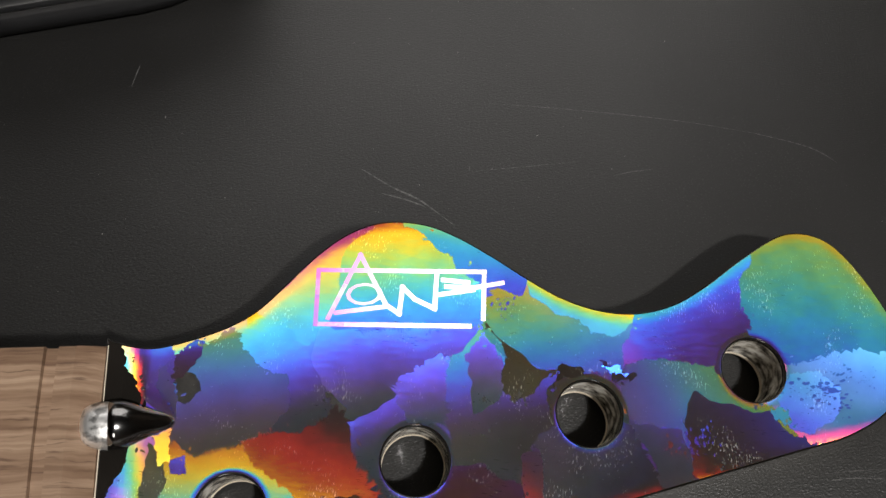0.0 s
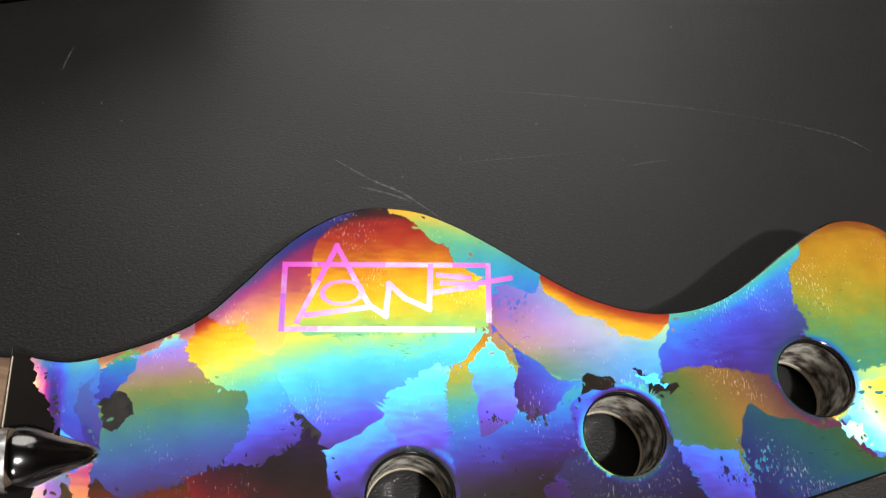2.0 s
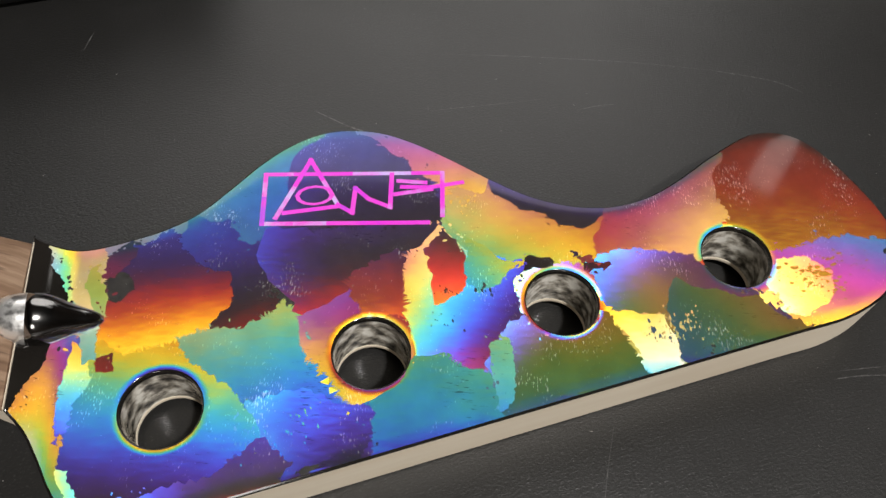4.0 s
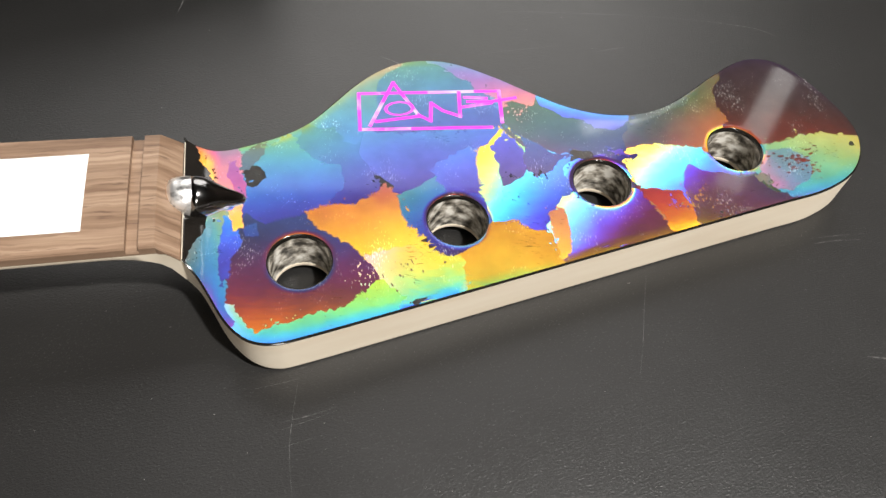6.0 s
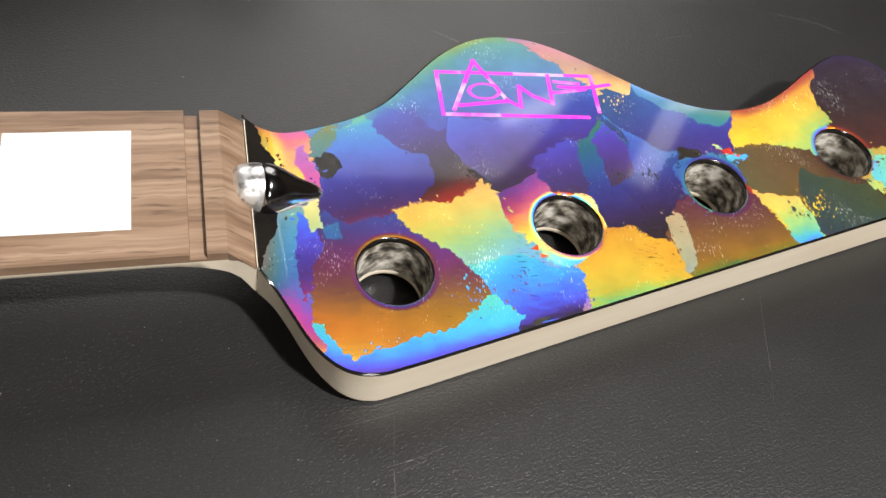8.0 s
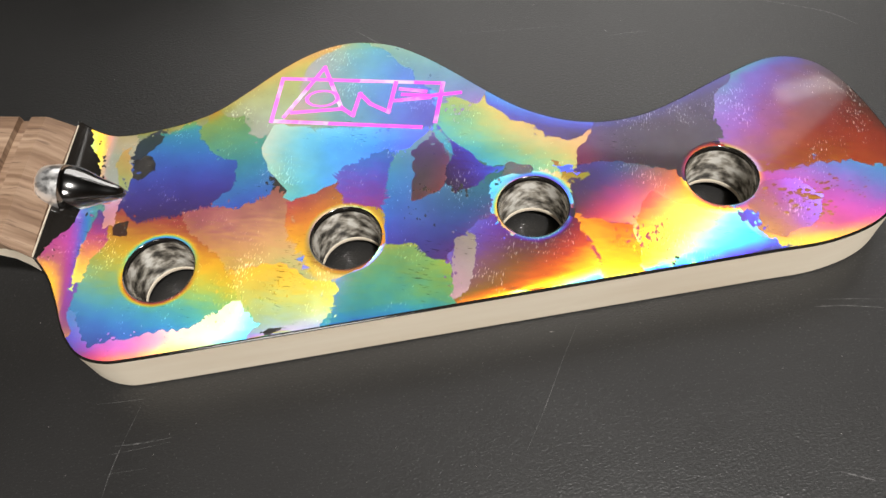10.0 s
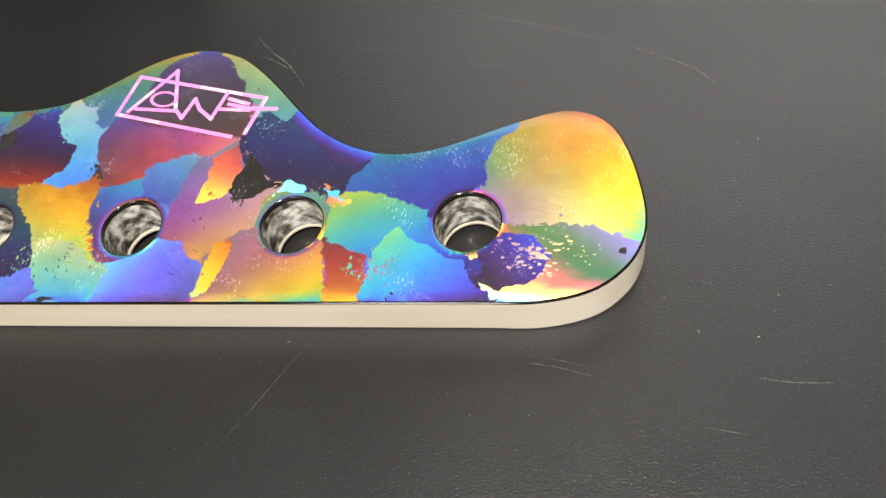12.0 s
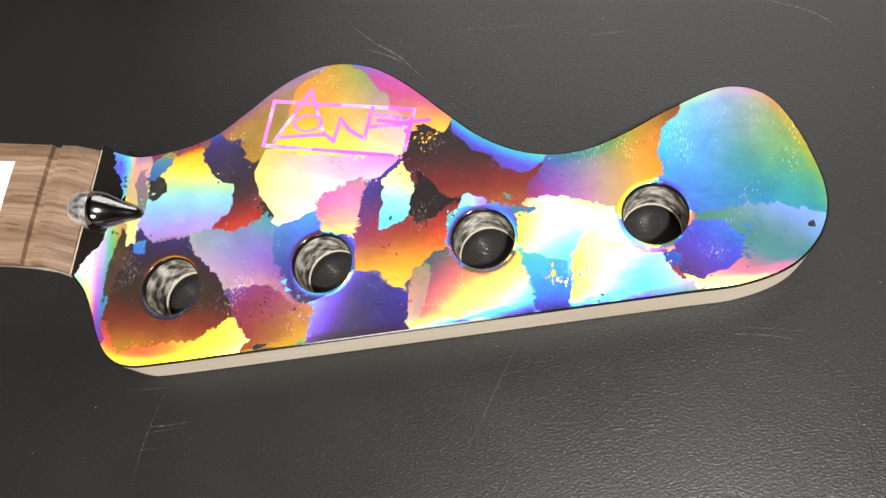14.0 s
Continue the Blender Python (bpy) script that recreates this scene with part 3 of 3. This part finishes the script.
foil([(1.62, -0.3), (2.1, -0.29), (2.81, -0.35), (3.38, -0.87), (3.88, -1.26), (3.78, -1.82), (3.36, -2.3), (2.07, -2.3), (1.59, -1.25)], (0.751, 1.180, 0.411, 0.12), (0.904, 0.972, 0.400, 0.09))
foil([(0.79, 3.84), (1.26, 4.36), (2.07, 4), (2.32, 3.24), (2.64, 1.7), (1.74, 1.33), (1.19, 1.48), (1.81, 2.11), (1.79, 2.68), (1.12, 3.11)], (0.775, 1.530, 0.274, 0.17), (0.948, 1.183, 0.658, 0.11))
foil([(-0.88, 2.24), (-0.49, 3.72), (0.79, 4.09), (1.16, 3.11), (1.79, 2.68), (1.81, 2.11), (1.19, 1.48), (-0.53, 1.37), (-0.95, 1.86)], (0.734, 1.330, 0.281, 0.06), (0.737, 2.078, 0.217, 0.14))
foil([(-1.82, -2.09), (-1.93, -0.57), (-1.43, 0.85), (-0.95, 1.86), (-0.53, 1.37), (0.57, 1.33), (0.63, 0.87), (1.42, -0.04), (1.69, -1.07), (0.4, -1.7), (-0.72, -2.34)], (0.710, 1.121, 0.189, 0.08), (0.680, 1.197, 0.274, 0.11))
foil([(-0.63, -1.67), (0.83, -1.52), (1.62, -1.12), (2.24, -1.77), (1.73, -2.32), (-0.66, -2.32), (-1.75, -2.1), (-2.03, -0.7), (-1.83, -0.76), (-1.51, -1.65)], (0.717, 0.725, 0.276, 0.43), (0.928, 1.244, 0.356, 0.25))
foil([(-2.89, 0.59), (-2.12, 1.47), (-1.81, 2.19), (-1.37, 1.99), (-1.68, 1.35), (-1.9, 0.44), (-1.98, -0.52), (-1.91, -1.23), (-2.38, -0.96)], (0.722, 0.821, 0.191, 0.33), (0.745, 0.644, 0.391, 0.17))
foil([(-2, -0.19), (-1.79, 1.1), (-1.49, 1.95), (-1.22, 1.65), (-1.21, 0.93), (-1.62, 0.49), (-1.86, 0.03)], (0.703, 1.823, 0.208, 0.18), (0.723, 0.841, 0.782, 0.10))
foil([(-1.35, 2.06), (-1.01, 2.07), (-1.07, 1.39), (-1.34, 1.37)], (0.769, 0.631, 0.331, 0.40), (0.650, 0.380, 0.248, 0.30))
foil([(-1.96, 4.63), (-1.51, 4.43), (-0.64, 4.12), (-0.82, 2.77), (-1.05, 2.51), (-1.26, 2.65), (-1.63, 3.06), (-1.77, 3.91)], (0.775, 0.985, 0.262, 0.35), (0.698, 0.707, 0.668, 0.16))
foil([(-1.02, 3.71), (-0.72, 3.68), (-0.79, 2.29), (-0.99, 2.5), (-1.08, 3.15)], (0.680, 0.318, 0.303, 0.54), (0.761, 0.865, 0.264, 0.13))
foil([(7.65, 0.65), (8.27, 1.28), (8.72, 1.06), (8.39, 0.73)], (0.960, 1.400, 0.200, 0.75))
foil([(9.22, 1.2), (9.51, 0.91), (9.98, 0.63), (9.74, 0.45), (9.47, 0.56)], (0.835, 1.462, 0.180, 0.13), (0.959, 1.316, 0.275, 0.19))
foil([(-2.36, 4.82), (-1.71, 4.43), (-1.65, 3.71), (-1.6, 3.06), (-1.63, 2.37), (-1.81, 2.19), (-2.12, 1.47), (-2.48, 0.88), (-2.77, 0.29), (-3.18, 0.81)], (0.750, 1.000, 0.460, 0.00))
foil([(-0.69, 3.18), (-0.45, 3.31), (-0.27, 3.23), (-0.29, 2.98), (-0.47, 2.7), (-0.65, 2.72), (-0.65, 3.01)], (0.750, 1.000, 0.460, 0.00))
foil([(2.2, -1.97), (2.45, -1.92), (2.75, -1.95), (2.65, -2.04), (2.32, -2.06)], (0.750, 1.000, 0.460, 0.00))
foil([(10.71, -1.94), (11.24, -1.96), (11.77, -2.06), (11.31, -2.09), (10.78, -2.03)], (0.750, 1.000, 0.460, 0.00))
foil([(7.58, 0.11), (7.71, 0.81), (8.25, 1.06), (9.07, 0.98), (9.48, 0.41), (9.46, 0.06), (9.17, -0.26), (8.48, -0.56), (7.91, -0.67)], (0.906, 1.134, 0.183, 0.33), (0.601, 1.071, 0.296, 0.17))
foil([(7.27, -0.07), (7.87, -0.87), (9.14, -0.91), (9.3, -1.43), (9.58, -2.01), (8.58, -2.22), (7.31, -2), (6.87, -1.51), (6.45, -0.94)], (0.844, 2.075, 0.170, 0.14), (0.722, 0.337, 0.300, 0.10))
foil([(11.25, -0.14), (11.89, -0.65), (12.88, -1.1), (13.13, -1.68), (14.07, -2.19), (11.43, -2.34), (10.57, -2.02), (10.6, -0.98)], (0.861, 1.154, 0.258, 0.31), (0.563, 0.651, 0.210, 0.07))
foil([(13.72, -0.23), (14.42, -0.4), (14.83, -0.93), (14.48, -1.57), (13.73, -1.84), (13.24, -1.55), (13.06, -0.96)], (0.632, 0.523, 0.258, 0.37), (0.535, 1.539, 0.219, 0.24))
foil([(-1.11, 1.48), (-0.75, 1.45), (-0.78, 1.07), (-1.12, 1.12)], (0.670, 0.700, 0.322, 0.20))
foil([(12.84, -0.87), (13.37, -1.09), (13.25, -1.51), (12.86, -1.36)], (0.636, 0.675, 0.206, 0.21), (0.553, 1.682, 0.204, 0.23))
foil([(6.71, -0.47), (7.07, -0.49), (7, -1.09), (6.81, -1.64), (6.39, -1.96), (6.39, -1.52), (6.45, -0.94)], (0.760, 0.660, 0.632, 0.10), (0.633, 0.287, 0.296, 0.23))
foil([(9.21, 1.06), (9.65, 1.04), (9.79, 0.62), (9.46, 0.71)], (0.780, 0.900, 0.355, 0.75))
foil([(16.37, -0.83), (16.44, -0.79), (16.5, -0.88), (16.42, -0.95)], (0.750, 1.000, 0.460, 0.00))
foil([(-0.78, 3.3), (-0.58, 3.24), (-0.25, 3.52), (-0.02, 3.78), (0.1, 3.97), (-0.22, 3.98), (-0.6, 3.66)], (0.710, 1.121, 0.189, 0.10), (0.680, 1.197, 0.274, 0.10))

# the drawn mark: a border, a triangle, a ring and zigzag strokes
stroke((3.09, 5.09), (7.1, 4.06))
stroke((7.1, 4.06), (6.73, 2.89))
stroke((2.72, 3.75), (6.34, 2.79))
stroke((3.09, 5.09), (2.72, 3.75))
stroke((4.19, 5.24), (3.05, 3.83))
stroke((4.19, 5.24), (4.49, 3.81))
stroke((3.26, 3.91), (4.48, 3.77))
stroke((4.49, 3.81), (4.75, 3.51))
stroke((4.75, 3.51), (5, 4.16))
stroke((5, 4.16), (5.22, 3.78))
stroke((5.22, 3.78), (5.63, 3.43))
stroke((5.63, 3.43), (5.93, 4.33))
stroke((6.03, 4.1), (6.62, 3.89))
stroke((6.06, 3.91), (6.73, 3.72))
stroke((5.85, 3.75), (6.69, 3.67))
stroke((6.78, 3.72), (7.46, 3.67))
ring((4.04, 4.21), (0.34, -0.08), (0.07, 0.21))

STRENGTH = 0.061
# flakes strewn over other leaves: the leaf they belong to (-1: down to the black), place, reach, turn, number, size
SPATTER = [(7, 14.3, -1.0, 0.9, 0.45, -0.5, 80, 0.022), (7, 14.5, -0.85, 0.5, 0.25, -0.5, 14, 0.05), (7, 15.2, -0.75, 0.8, 0.3, -0.3, 40, 0.020),
           (8, 14.6, -0.25, 0.7, 0.25, -0.2, 40, 0.022), (-1, 6.2, 0.95, 0.16, 0.3, 1.3, 14, 0.018), (-1, 6.95, 0.8, 0.2, 0.3, 1.2, 16, 0.018),
           (-1, 2.7, 1.75, 0.2, 0.3, 1.4, 12, 0.018), (24, 2.5, -1.1, 0.5, 0.6, 1.2, 22, 0.014), (21, 1.3, -1.0, 0.5, 0.5, 0.9, 30, 0.014),
           (-1, 5.9, 0.3, 0.3, 0.5, 1.2, 12, 0.014), (3, 7.4, 3.1, 0.5, 0.35, 0.6, 26, 0.016), (10, 10.9, -1.3, 0.5, 0.5, 0.8, 50, 0.020),
           (39, 10.2, -1.2, 0.3, 0.5, 0.9, 24, 0.018)]


def ragged(pts, seed):
    """The torn outline of a patch."""
    poly = []
    n = len(pts)
    for i in range(n):
        a, b = Vector(pts[i]), Vector(pts[(i + 1) % n])
        k = max(1, int((b - a).length / 0.035))
        side = Vector((-(b - a).y, (b - a).x)).normalized()
        for j in range(k):
            q = a.lerp(b, j / k)
            torn = max(0.1, 0.75 + 1.4 * noise.noise((q.x * 0.7, q.y * 0.7, seed + 4)))
            w = 0.16 * noise.noise((q.x * 1.6, q.y * 1.6, seed)) + 0.09 * torn * noise.noise((q.x * 6, q.y * 6, seed)) + torn * (0.05 * noise.noise((q.x * 14, q.y * 20, seed)) + 0.03 * noise.noise((q.x * 34, q.y * 40, seed)))
            poly.append(tuple(q + side * w))
    return poly


def scraps(poly, seed):
    """Flakes of foil that broke off along the most torn stretches of an edge."""
    rng = random.Random(seed)
    out = []
    for i in range(0, len(poly) - 1, 2):
        a, b = Vector(poly[i]), Vector(poly[i + 1])
        if noise.noise((a.x * 0.9, a.y * 0.9, seed * 0.7 + 9)) < 0.16 or rng.random() < 0.45 or a == b:
            continue
        side = Vector(((b - a).y, -(b - a).x)).normalized()
        c = a + side * rng.choice((-1, 1)) * rng.uniform(0.03, 0.20)
        r, turn, long = rng.choice((0.012, 0.016, 0.022, 0.034)), rng.uniform(0, 3), rng.uniform(1, 2.2)
        flake = []
        for k in range(6):
            v = Vector((r * long * math.cos(k * math.pi / 3), r * math.sin(k * math.pi / 3))) * rng.uniform(0.6, 1.2)
            v.rotate(Matrix.Rotation(turn, 2))
            flake.append(tuple(c + v))
        out.append(flake)
    return out


def spatter(cx, cy, rx, ry, turn, count, size, seed):
    """Loose flakes strewn round a place."""
    rng = random.Random(seed)
    out = []
    for _ in range(count):
        c = Vector((rng.gauss(0, 0.45) * rx, rng.gauss(0, 0.45) * ry))
        c.rotate(Matrix.Rotation(turn, 2))
        r, long = size * rng.choice((0.5, 0.7, 1.0, 1.0, 1.8)), rng.uniform(1.2, 2.6)
        flake = []
        for k in range(7):
            v = Vector((r * long * math.cos(k * math.tau / 7), r * math.sin(k * math.tau / 7))) * rng.uniform(0.5, 1.25)
            v.rotate(Matrix.Rotation(turn + 0.4, 2))
            flake.append((cx + c.x + v.x, cy + c.y + v.y))
        out.append(flake)
    return out


def inside(px, py, poly):
    """Which of the places lie inside the polygon."""
    hit = np.zeros(len(px), bool)
    for (x0, y0), (x1, y1) in zip(poly, poly[1:] + poly[:1]):
        if y0 == y1:
            continue
        cross = (py < y0) != (py < y1)
        hit ^= cross & (px < (x1 - x0) * (py - y0) / (y1 - y0) + x0)
    return hit


def build_face():
    verts, edges, polys = [], [], []

    def add(poly, closed=True):
        s = len(verts)
        ids = list(range(s, s + len(poly)))
        verts.extend(Vector(p) for p in poly)
        edges.extend(zip(ids, ids[1:] + ids[:1]) if closed else zip(ids, ids[1:]))
        return [tuple(p) for p in poly]

    rim = add(offset_loop(loop, INSET))
    bores = [add([(cx + HOLE_R * math.cos(k * math.pi / 24), cy + HOLE_R * math.sin(k * math.pi / 24)) for k in range(48)]) for cx, cy in HOLES]
    for i, (pts, *_) in enumerate(FOILS):
        polys.append(add(pts if i in SHARP or i == 0 else ragged(pts, i * 1.7)))
    flakes = [(i, add(flake)) for i, poly in enumerate(polys) if i and i not in SHARP for flake in scraps(poly, i)]
    bare = min(i for i, f in enumerate(FOILS) if f[1][3] == 0)
    for k, (which, *place) in enumerate(SPATTER):
        flakes += [(bare if which < 0 else which, add(flake)) for flake in spatter(*place, 40 + k)]
    bands = [(d, offset_loop(loop, d)) for d in (INSET, 0.09, 0.14, 0.20, 0.27, 0.34)]
    for d, pts in bands[1:]:
        add(pts)
    for cx, cy in HOLES:
        for d in (0.025, 0.05, 0.085, 0.13):
            add([(cx + (HOLE_R + d) * math.cos(k * math.pi / 24), cy + (HOLE_R + d) * math.sin(k * math.pi / 24)) for k in range(48)])
    for k in range(1, 10):
        a = 1.05 + 0.1 * k
        add([tuple(A0 + U * a + V * b) for b in (-3, 3)], False)
    vs, _, fs, _, _, _ = delaunay_2d_cdt(verts, edges, [], 0, 1e-5)
    level = {(round(p[0], 3), round(p[1], 3)): d for d, pts in bands for p in pts}
    outer = np.array(loop)

    def height(v):
        gap = np.sqrt(((outer - (v.x, v.y)) ** 2).sum(1).min())
        d = level.get((round(v.x, 3), round(v.y, 3)), gap)
        return face_z(v.x, v.y) - drop(d) - hole_drop(v.x, v.y)

    co = np.array([(v.x, v.y, height(v)) for v in vs])
    tri = np.array([f for f in fs if len(f) == 3])
    mid = co[tri].mean(1)
    px, py = mid[:, 0], mid[:, 1]
    good = inside(px, py, rim)
    for b in bores:
        good &= ~inside(px, py, b)
    owner = np.zeros(len(tri), int)
    for i, poly in enumerate(polys):
        owner[inside(px, py, poly)] = i
        if i + 1 == min(SHARP):
            for k, flake in flakes:
                owner[inside(px, py, flake)] = k
    # slivers between torn edges go to the patch that lies nearest
    loose, held = np.flatnonzero(good & (owner == 0)), np.flatnonzero(good & (owner > 0) & ~np.isin(owner, sorted(SHARP)))
    for part_of in np.array_split(loose, len(loose) // 200 + 1):
        if len(part_of):
            gap = (px[part_of, None] - px[held]) ** 2 + (py[part_of, None] - py[held]) ** 2
            owner[part_of] = np.where(gap.min(1) < 0.012, owner[held[gap.argmin(1)]], 0)
    cross = np.cross(co[tri[:, 1]] - co[tri[:, 0]], co[tri[:, 2]] - co[tri[:, 0]])
    flip = cross[:, 2] < 0
    tri[flip] = tri[flip][:, ::-1]
    cross[flip] *= -1
    # one smooth normal for each place, shared by all patches
    normals = np.zeros((len(vs), 3))
    for k in range(3):
        np.add.at(normals, tri[good][:, k], cross[good])

    def pieces(mine):
        """The separate scraps of one patch: sets of triangles that share corners."""
        root = {}

        def find(k):
            while root.setdefault(k, k) != k:
                root[k] = root[root[k]]
                k = root[k]
            return k

        for a, b, c in mine.tolist():
            root[find(a)] = root[find(b)] = find(c)
        sets = {}
        for row in mine.tolist():
            sets.setdefault(find(row[0]), []).append(row)
        return sorted(sets.values(), key=len, reverse=True)

    for i in range(len(FOILS)):
        mine = tri[good & (owner == i)]
        if not len(mine):
            continue
        first, second = FOILS[i][1:]
        strength = first[3]
        name = "mark_stroke" if i in SHARP else "foil_patch" if strength else "bare_patch"
        for rows in pieces(mine):
            used, flat = np.unique(np.array(rows), return_inverse=True)
            me = bpy.data.meshes.new(name)
            me.from_pydata([tuple(co[k] * CM) for k in used], [], flat.reshape(-1, 3).tolist())
            for p in me.polygons:
                p.use_smooth = True
            me.normals_split_custom_set_from_vertices([tuple(Vector(normals[k]).normalized()) for k in used])
            me.materials.append(MARK if i in SHARP else FOIL if strength else LACQUER if len(used) > 160 else WORN_BLACK)
            ob = new(name, me)
            ob.parent = bass
            ob.color = (*first[:3], strength * STRENGTH)
            ob["second"] = second[:3]
            ob["second_strength"] = second[3] * STRENGTH


build_face()


def half_width(a):
    if a > 0.53:
        return 1.775 + 0.085 * min(1.0, (a - 0.53) / 0.54)
    return 1.77 - 0.011 * a


def board_top(a):
    """Height of the fretboard's crown: a nut slot, then a bevel at its end."""
    if a > 0.53:
        return 0.97 - 0.52 * (a - 0.53) / 0.54
    return 0.80 if -0.16 < a < 0.15 else 0.97


def fretboard():
    rings = []
    steps = [-42, -30, -20, -12, -8, -4, -1, -0.161, -0.159, 0.149, 0.151, 0.528, 0.56, 0.8, 1.035]
    for a in steps:
        w, top = half_width(a), board_top(a)
        low = min(0.6, top - 0.17)
        ring_pts = [neck_point(a, -w, low), neck_point(a, -w, max(low, top - 0.12)), neck_point(a, -w + 0.03, top - 0.07)]
        for k in range(-6, 7):
            b = (w - 0.08) * k / 6
            ring_pts.append(neck_point(a, b, top - b * b / 48))
        ring_pts += [neck_point(a, w - 0.03, top - 0.07), neck_point(a, w, max(low, top - 0.12)), neck_point(a, w, low)]
        rings.append(ring_pts)
    finish("fretboard", loft(rings), WALNUT, bass, "brown streaked bare wood fretboard with open nut slot", 25)
    # neck of maple with a round back, whose sides grow upright towards the headstock
    rings = []
    for a in [-42, -30, -20, -10, -5, -3, -2.4, -1.8, -1.3, -0.8, -0.4, 0, 0.3, 0.53, 0.65, 0.75, 0.83, 0.9, 0.96, 1.0, 1.03, 1.06, 1.075, 1.085, 1.5, 2.1]:
        w = half_width(a)
        top = min(0.6, board_top(a) - 0.16) if a < 1.04 else 0.43 if a < 1.08 else -0.15
        grow = max(0.0, min(1.0, (a + 0.9) / 1.96))
        wall = (0.10 + 0.80 * grow ** 2.6) if a < 1.08 else 0.1
        keen = 1.8
        belly = max(0.12, 0.78 + top - wall)
        pts = [neck_point(a, -w, top)]
        for k in range(17):
            ang = math.pi * k / 16
            c = math.cos(ang)
            pts.append(neck_point(a, -w * math.copysign(abs(c) ** keen, c), top - wall - belly * max(0.0, math.sin(ang)) ** (keen - 0.1)))
        pts.append(neck_point(a, w, top))
        rings.append(pts)
    finish("neck_shaft", loft(rings), MAPLE, bass, "pale maple neck with round back", 40)
    # block inlay, flush with a hair's thickness above the crown
    bm = bmesh.new()
    rows = []
    for a in (-3.49, -2.3, -1.17):
        rows.append([bm.verts.new(neck_point(a, b, 0.972 - b * b / 48)) for b in (-1.19, -0.8, -0.4, 0, 0.4, 0.8, 1.19)])
    for r, s in zip(rows, rows[1:]):
        for i in range(6):
            bm.faces.new((r[i], r[i + 1], s[i + 1], s[i]))
    finish("block_inlay", bm, PEARL, bass, "plain white block inlay")
    rings = []
    w = half_width(-4.31)
    for b, lift in ((-w - 0.02, 0.0), (-w + 0.06, 0.045), (-0.9, 0.055), (0, 0.055), (0.9, 0.055), (w - 0.06, 0.045), (w + 0.02, 0.0)):
        z = 0.965 - b * b / 48
        rings.append([neck_point(-4.31 + 0.055 * math.cos(k * math.pi / 6), b, z + lift * math.sin(k * math.pi / 6)) for k in range(7)])
    finish("fret", loft(rings, False, False), STEEL, bass, "thin bright fret wire")


fretboard()


def bullet():
    """The truss rod's bullet nut, lying in the sweep between fretboard and face."""
    tail, tip = Vector((-2.66, 2.52, 0.52)), Vector((-0.83, 2.25, 0.03))
    axis = (tip - tail).normalized()
    side = axis.cross(Vector((0, 0, 1))).normalized()
    up = side.cross(axis)
    size = (tip - tail).length

    def rings(profile):
        out = []
        for f, r in profile:
            c = tail + axis * size * f
            out.append([tuple((c + (side * math.cos(k * math.pi / 14) + up * math.sin(k * math.pi / 14)) * r) * CM) for k in range(28)])
        return out

    body = finish("truss_rod_bullet", loft(rings(((0.26, 0.535), (0.34, 0.545), (0.42, 0.53), (0.52, 0.47), (0.62, 0.385), (0.72, 0.30), (0.82, 0.235), (0.90, 0.185), (0.96, 0.125), (0.99, 0.06), (1.0, 0.015)))), CHROME, bass, "dark polished chrome bullet nut")
    finish("bullet_head", loft(rings(((0.0, 0.19), (-0.015, 0.20), (-0.03, 0.225), (-0.035, 0.26), (-0.03, 0.295), (-0.02, 0.305), (-0.022, 0.33), (-0.012, 0.375), (0.01, 0.42), (0.05, 0.462), (0.11, 0.497), (0.18, 0.522), (0.26, 0.535))), False), BRIGHT_CHROME, body, "chrome end with bright reflections painted in")
    # black hexagon plug in the end, its colour gives the socket's shaded depth
    hexagon = [[tuple((tail + axis * size * f + (side * math.cos(k * math.pi / 3) + up * math.sin(k * math.pi / 3)) * 0.195) * CM) for k in range(6)] for f in (-0.008, 0.12)]
    finish("hex_socket_shade", loft(hexagon), BLACK_PLASTIC, body, "black hexagon plug painted as the socket's shaded depth")


bullet()


def face_dust():
    """Pale specks lying on the foil."""
    rng = random.Random(11)
    bm = bmesh.new()
    while len(bm.verts) < 12 * 260:
        x, y = rng.uniform(-1.8, 16.8), rng.uniform(-2.0, 5.8)
        if not inside(np.array([x]), np.array([y]), offset_loop(loop, 0.15))[0] or min(math.hypot(x - cx, y - cy) for cx, cy in HOLES) < 0.9:
            continue
        r = rng.choice((0.003, 0.004, 0.005, 0.007, 0.010)) * CM
        turn, long = rng.uniform(0, math.pi), rng.choice((1.0, 1.4, 2.5))
        for v in bmesh.ops.create_icosphere(bm, subdivisions=1, radius=r)["verts"]:
            p = Vector((v.co.x * long, v.co.y, v.co.z * 0.5))
            p.rotate(Euler((0, 0, turn)))
            v.co = p + Vector((x * CM, y * CM, face_z(x, y) * CM + r * 0.3))
    ob = finish("dust", bm, DUST_AND_GLINTS)
    ob.matrix_world = bass.matrix_world.copy()
    tagged(ob, "fine pale dust specks lying on the foil headstock", "dust", "", "stuff")


face_dust()
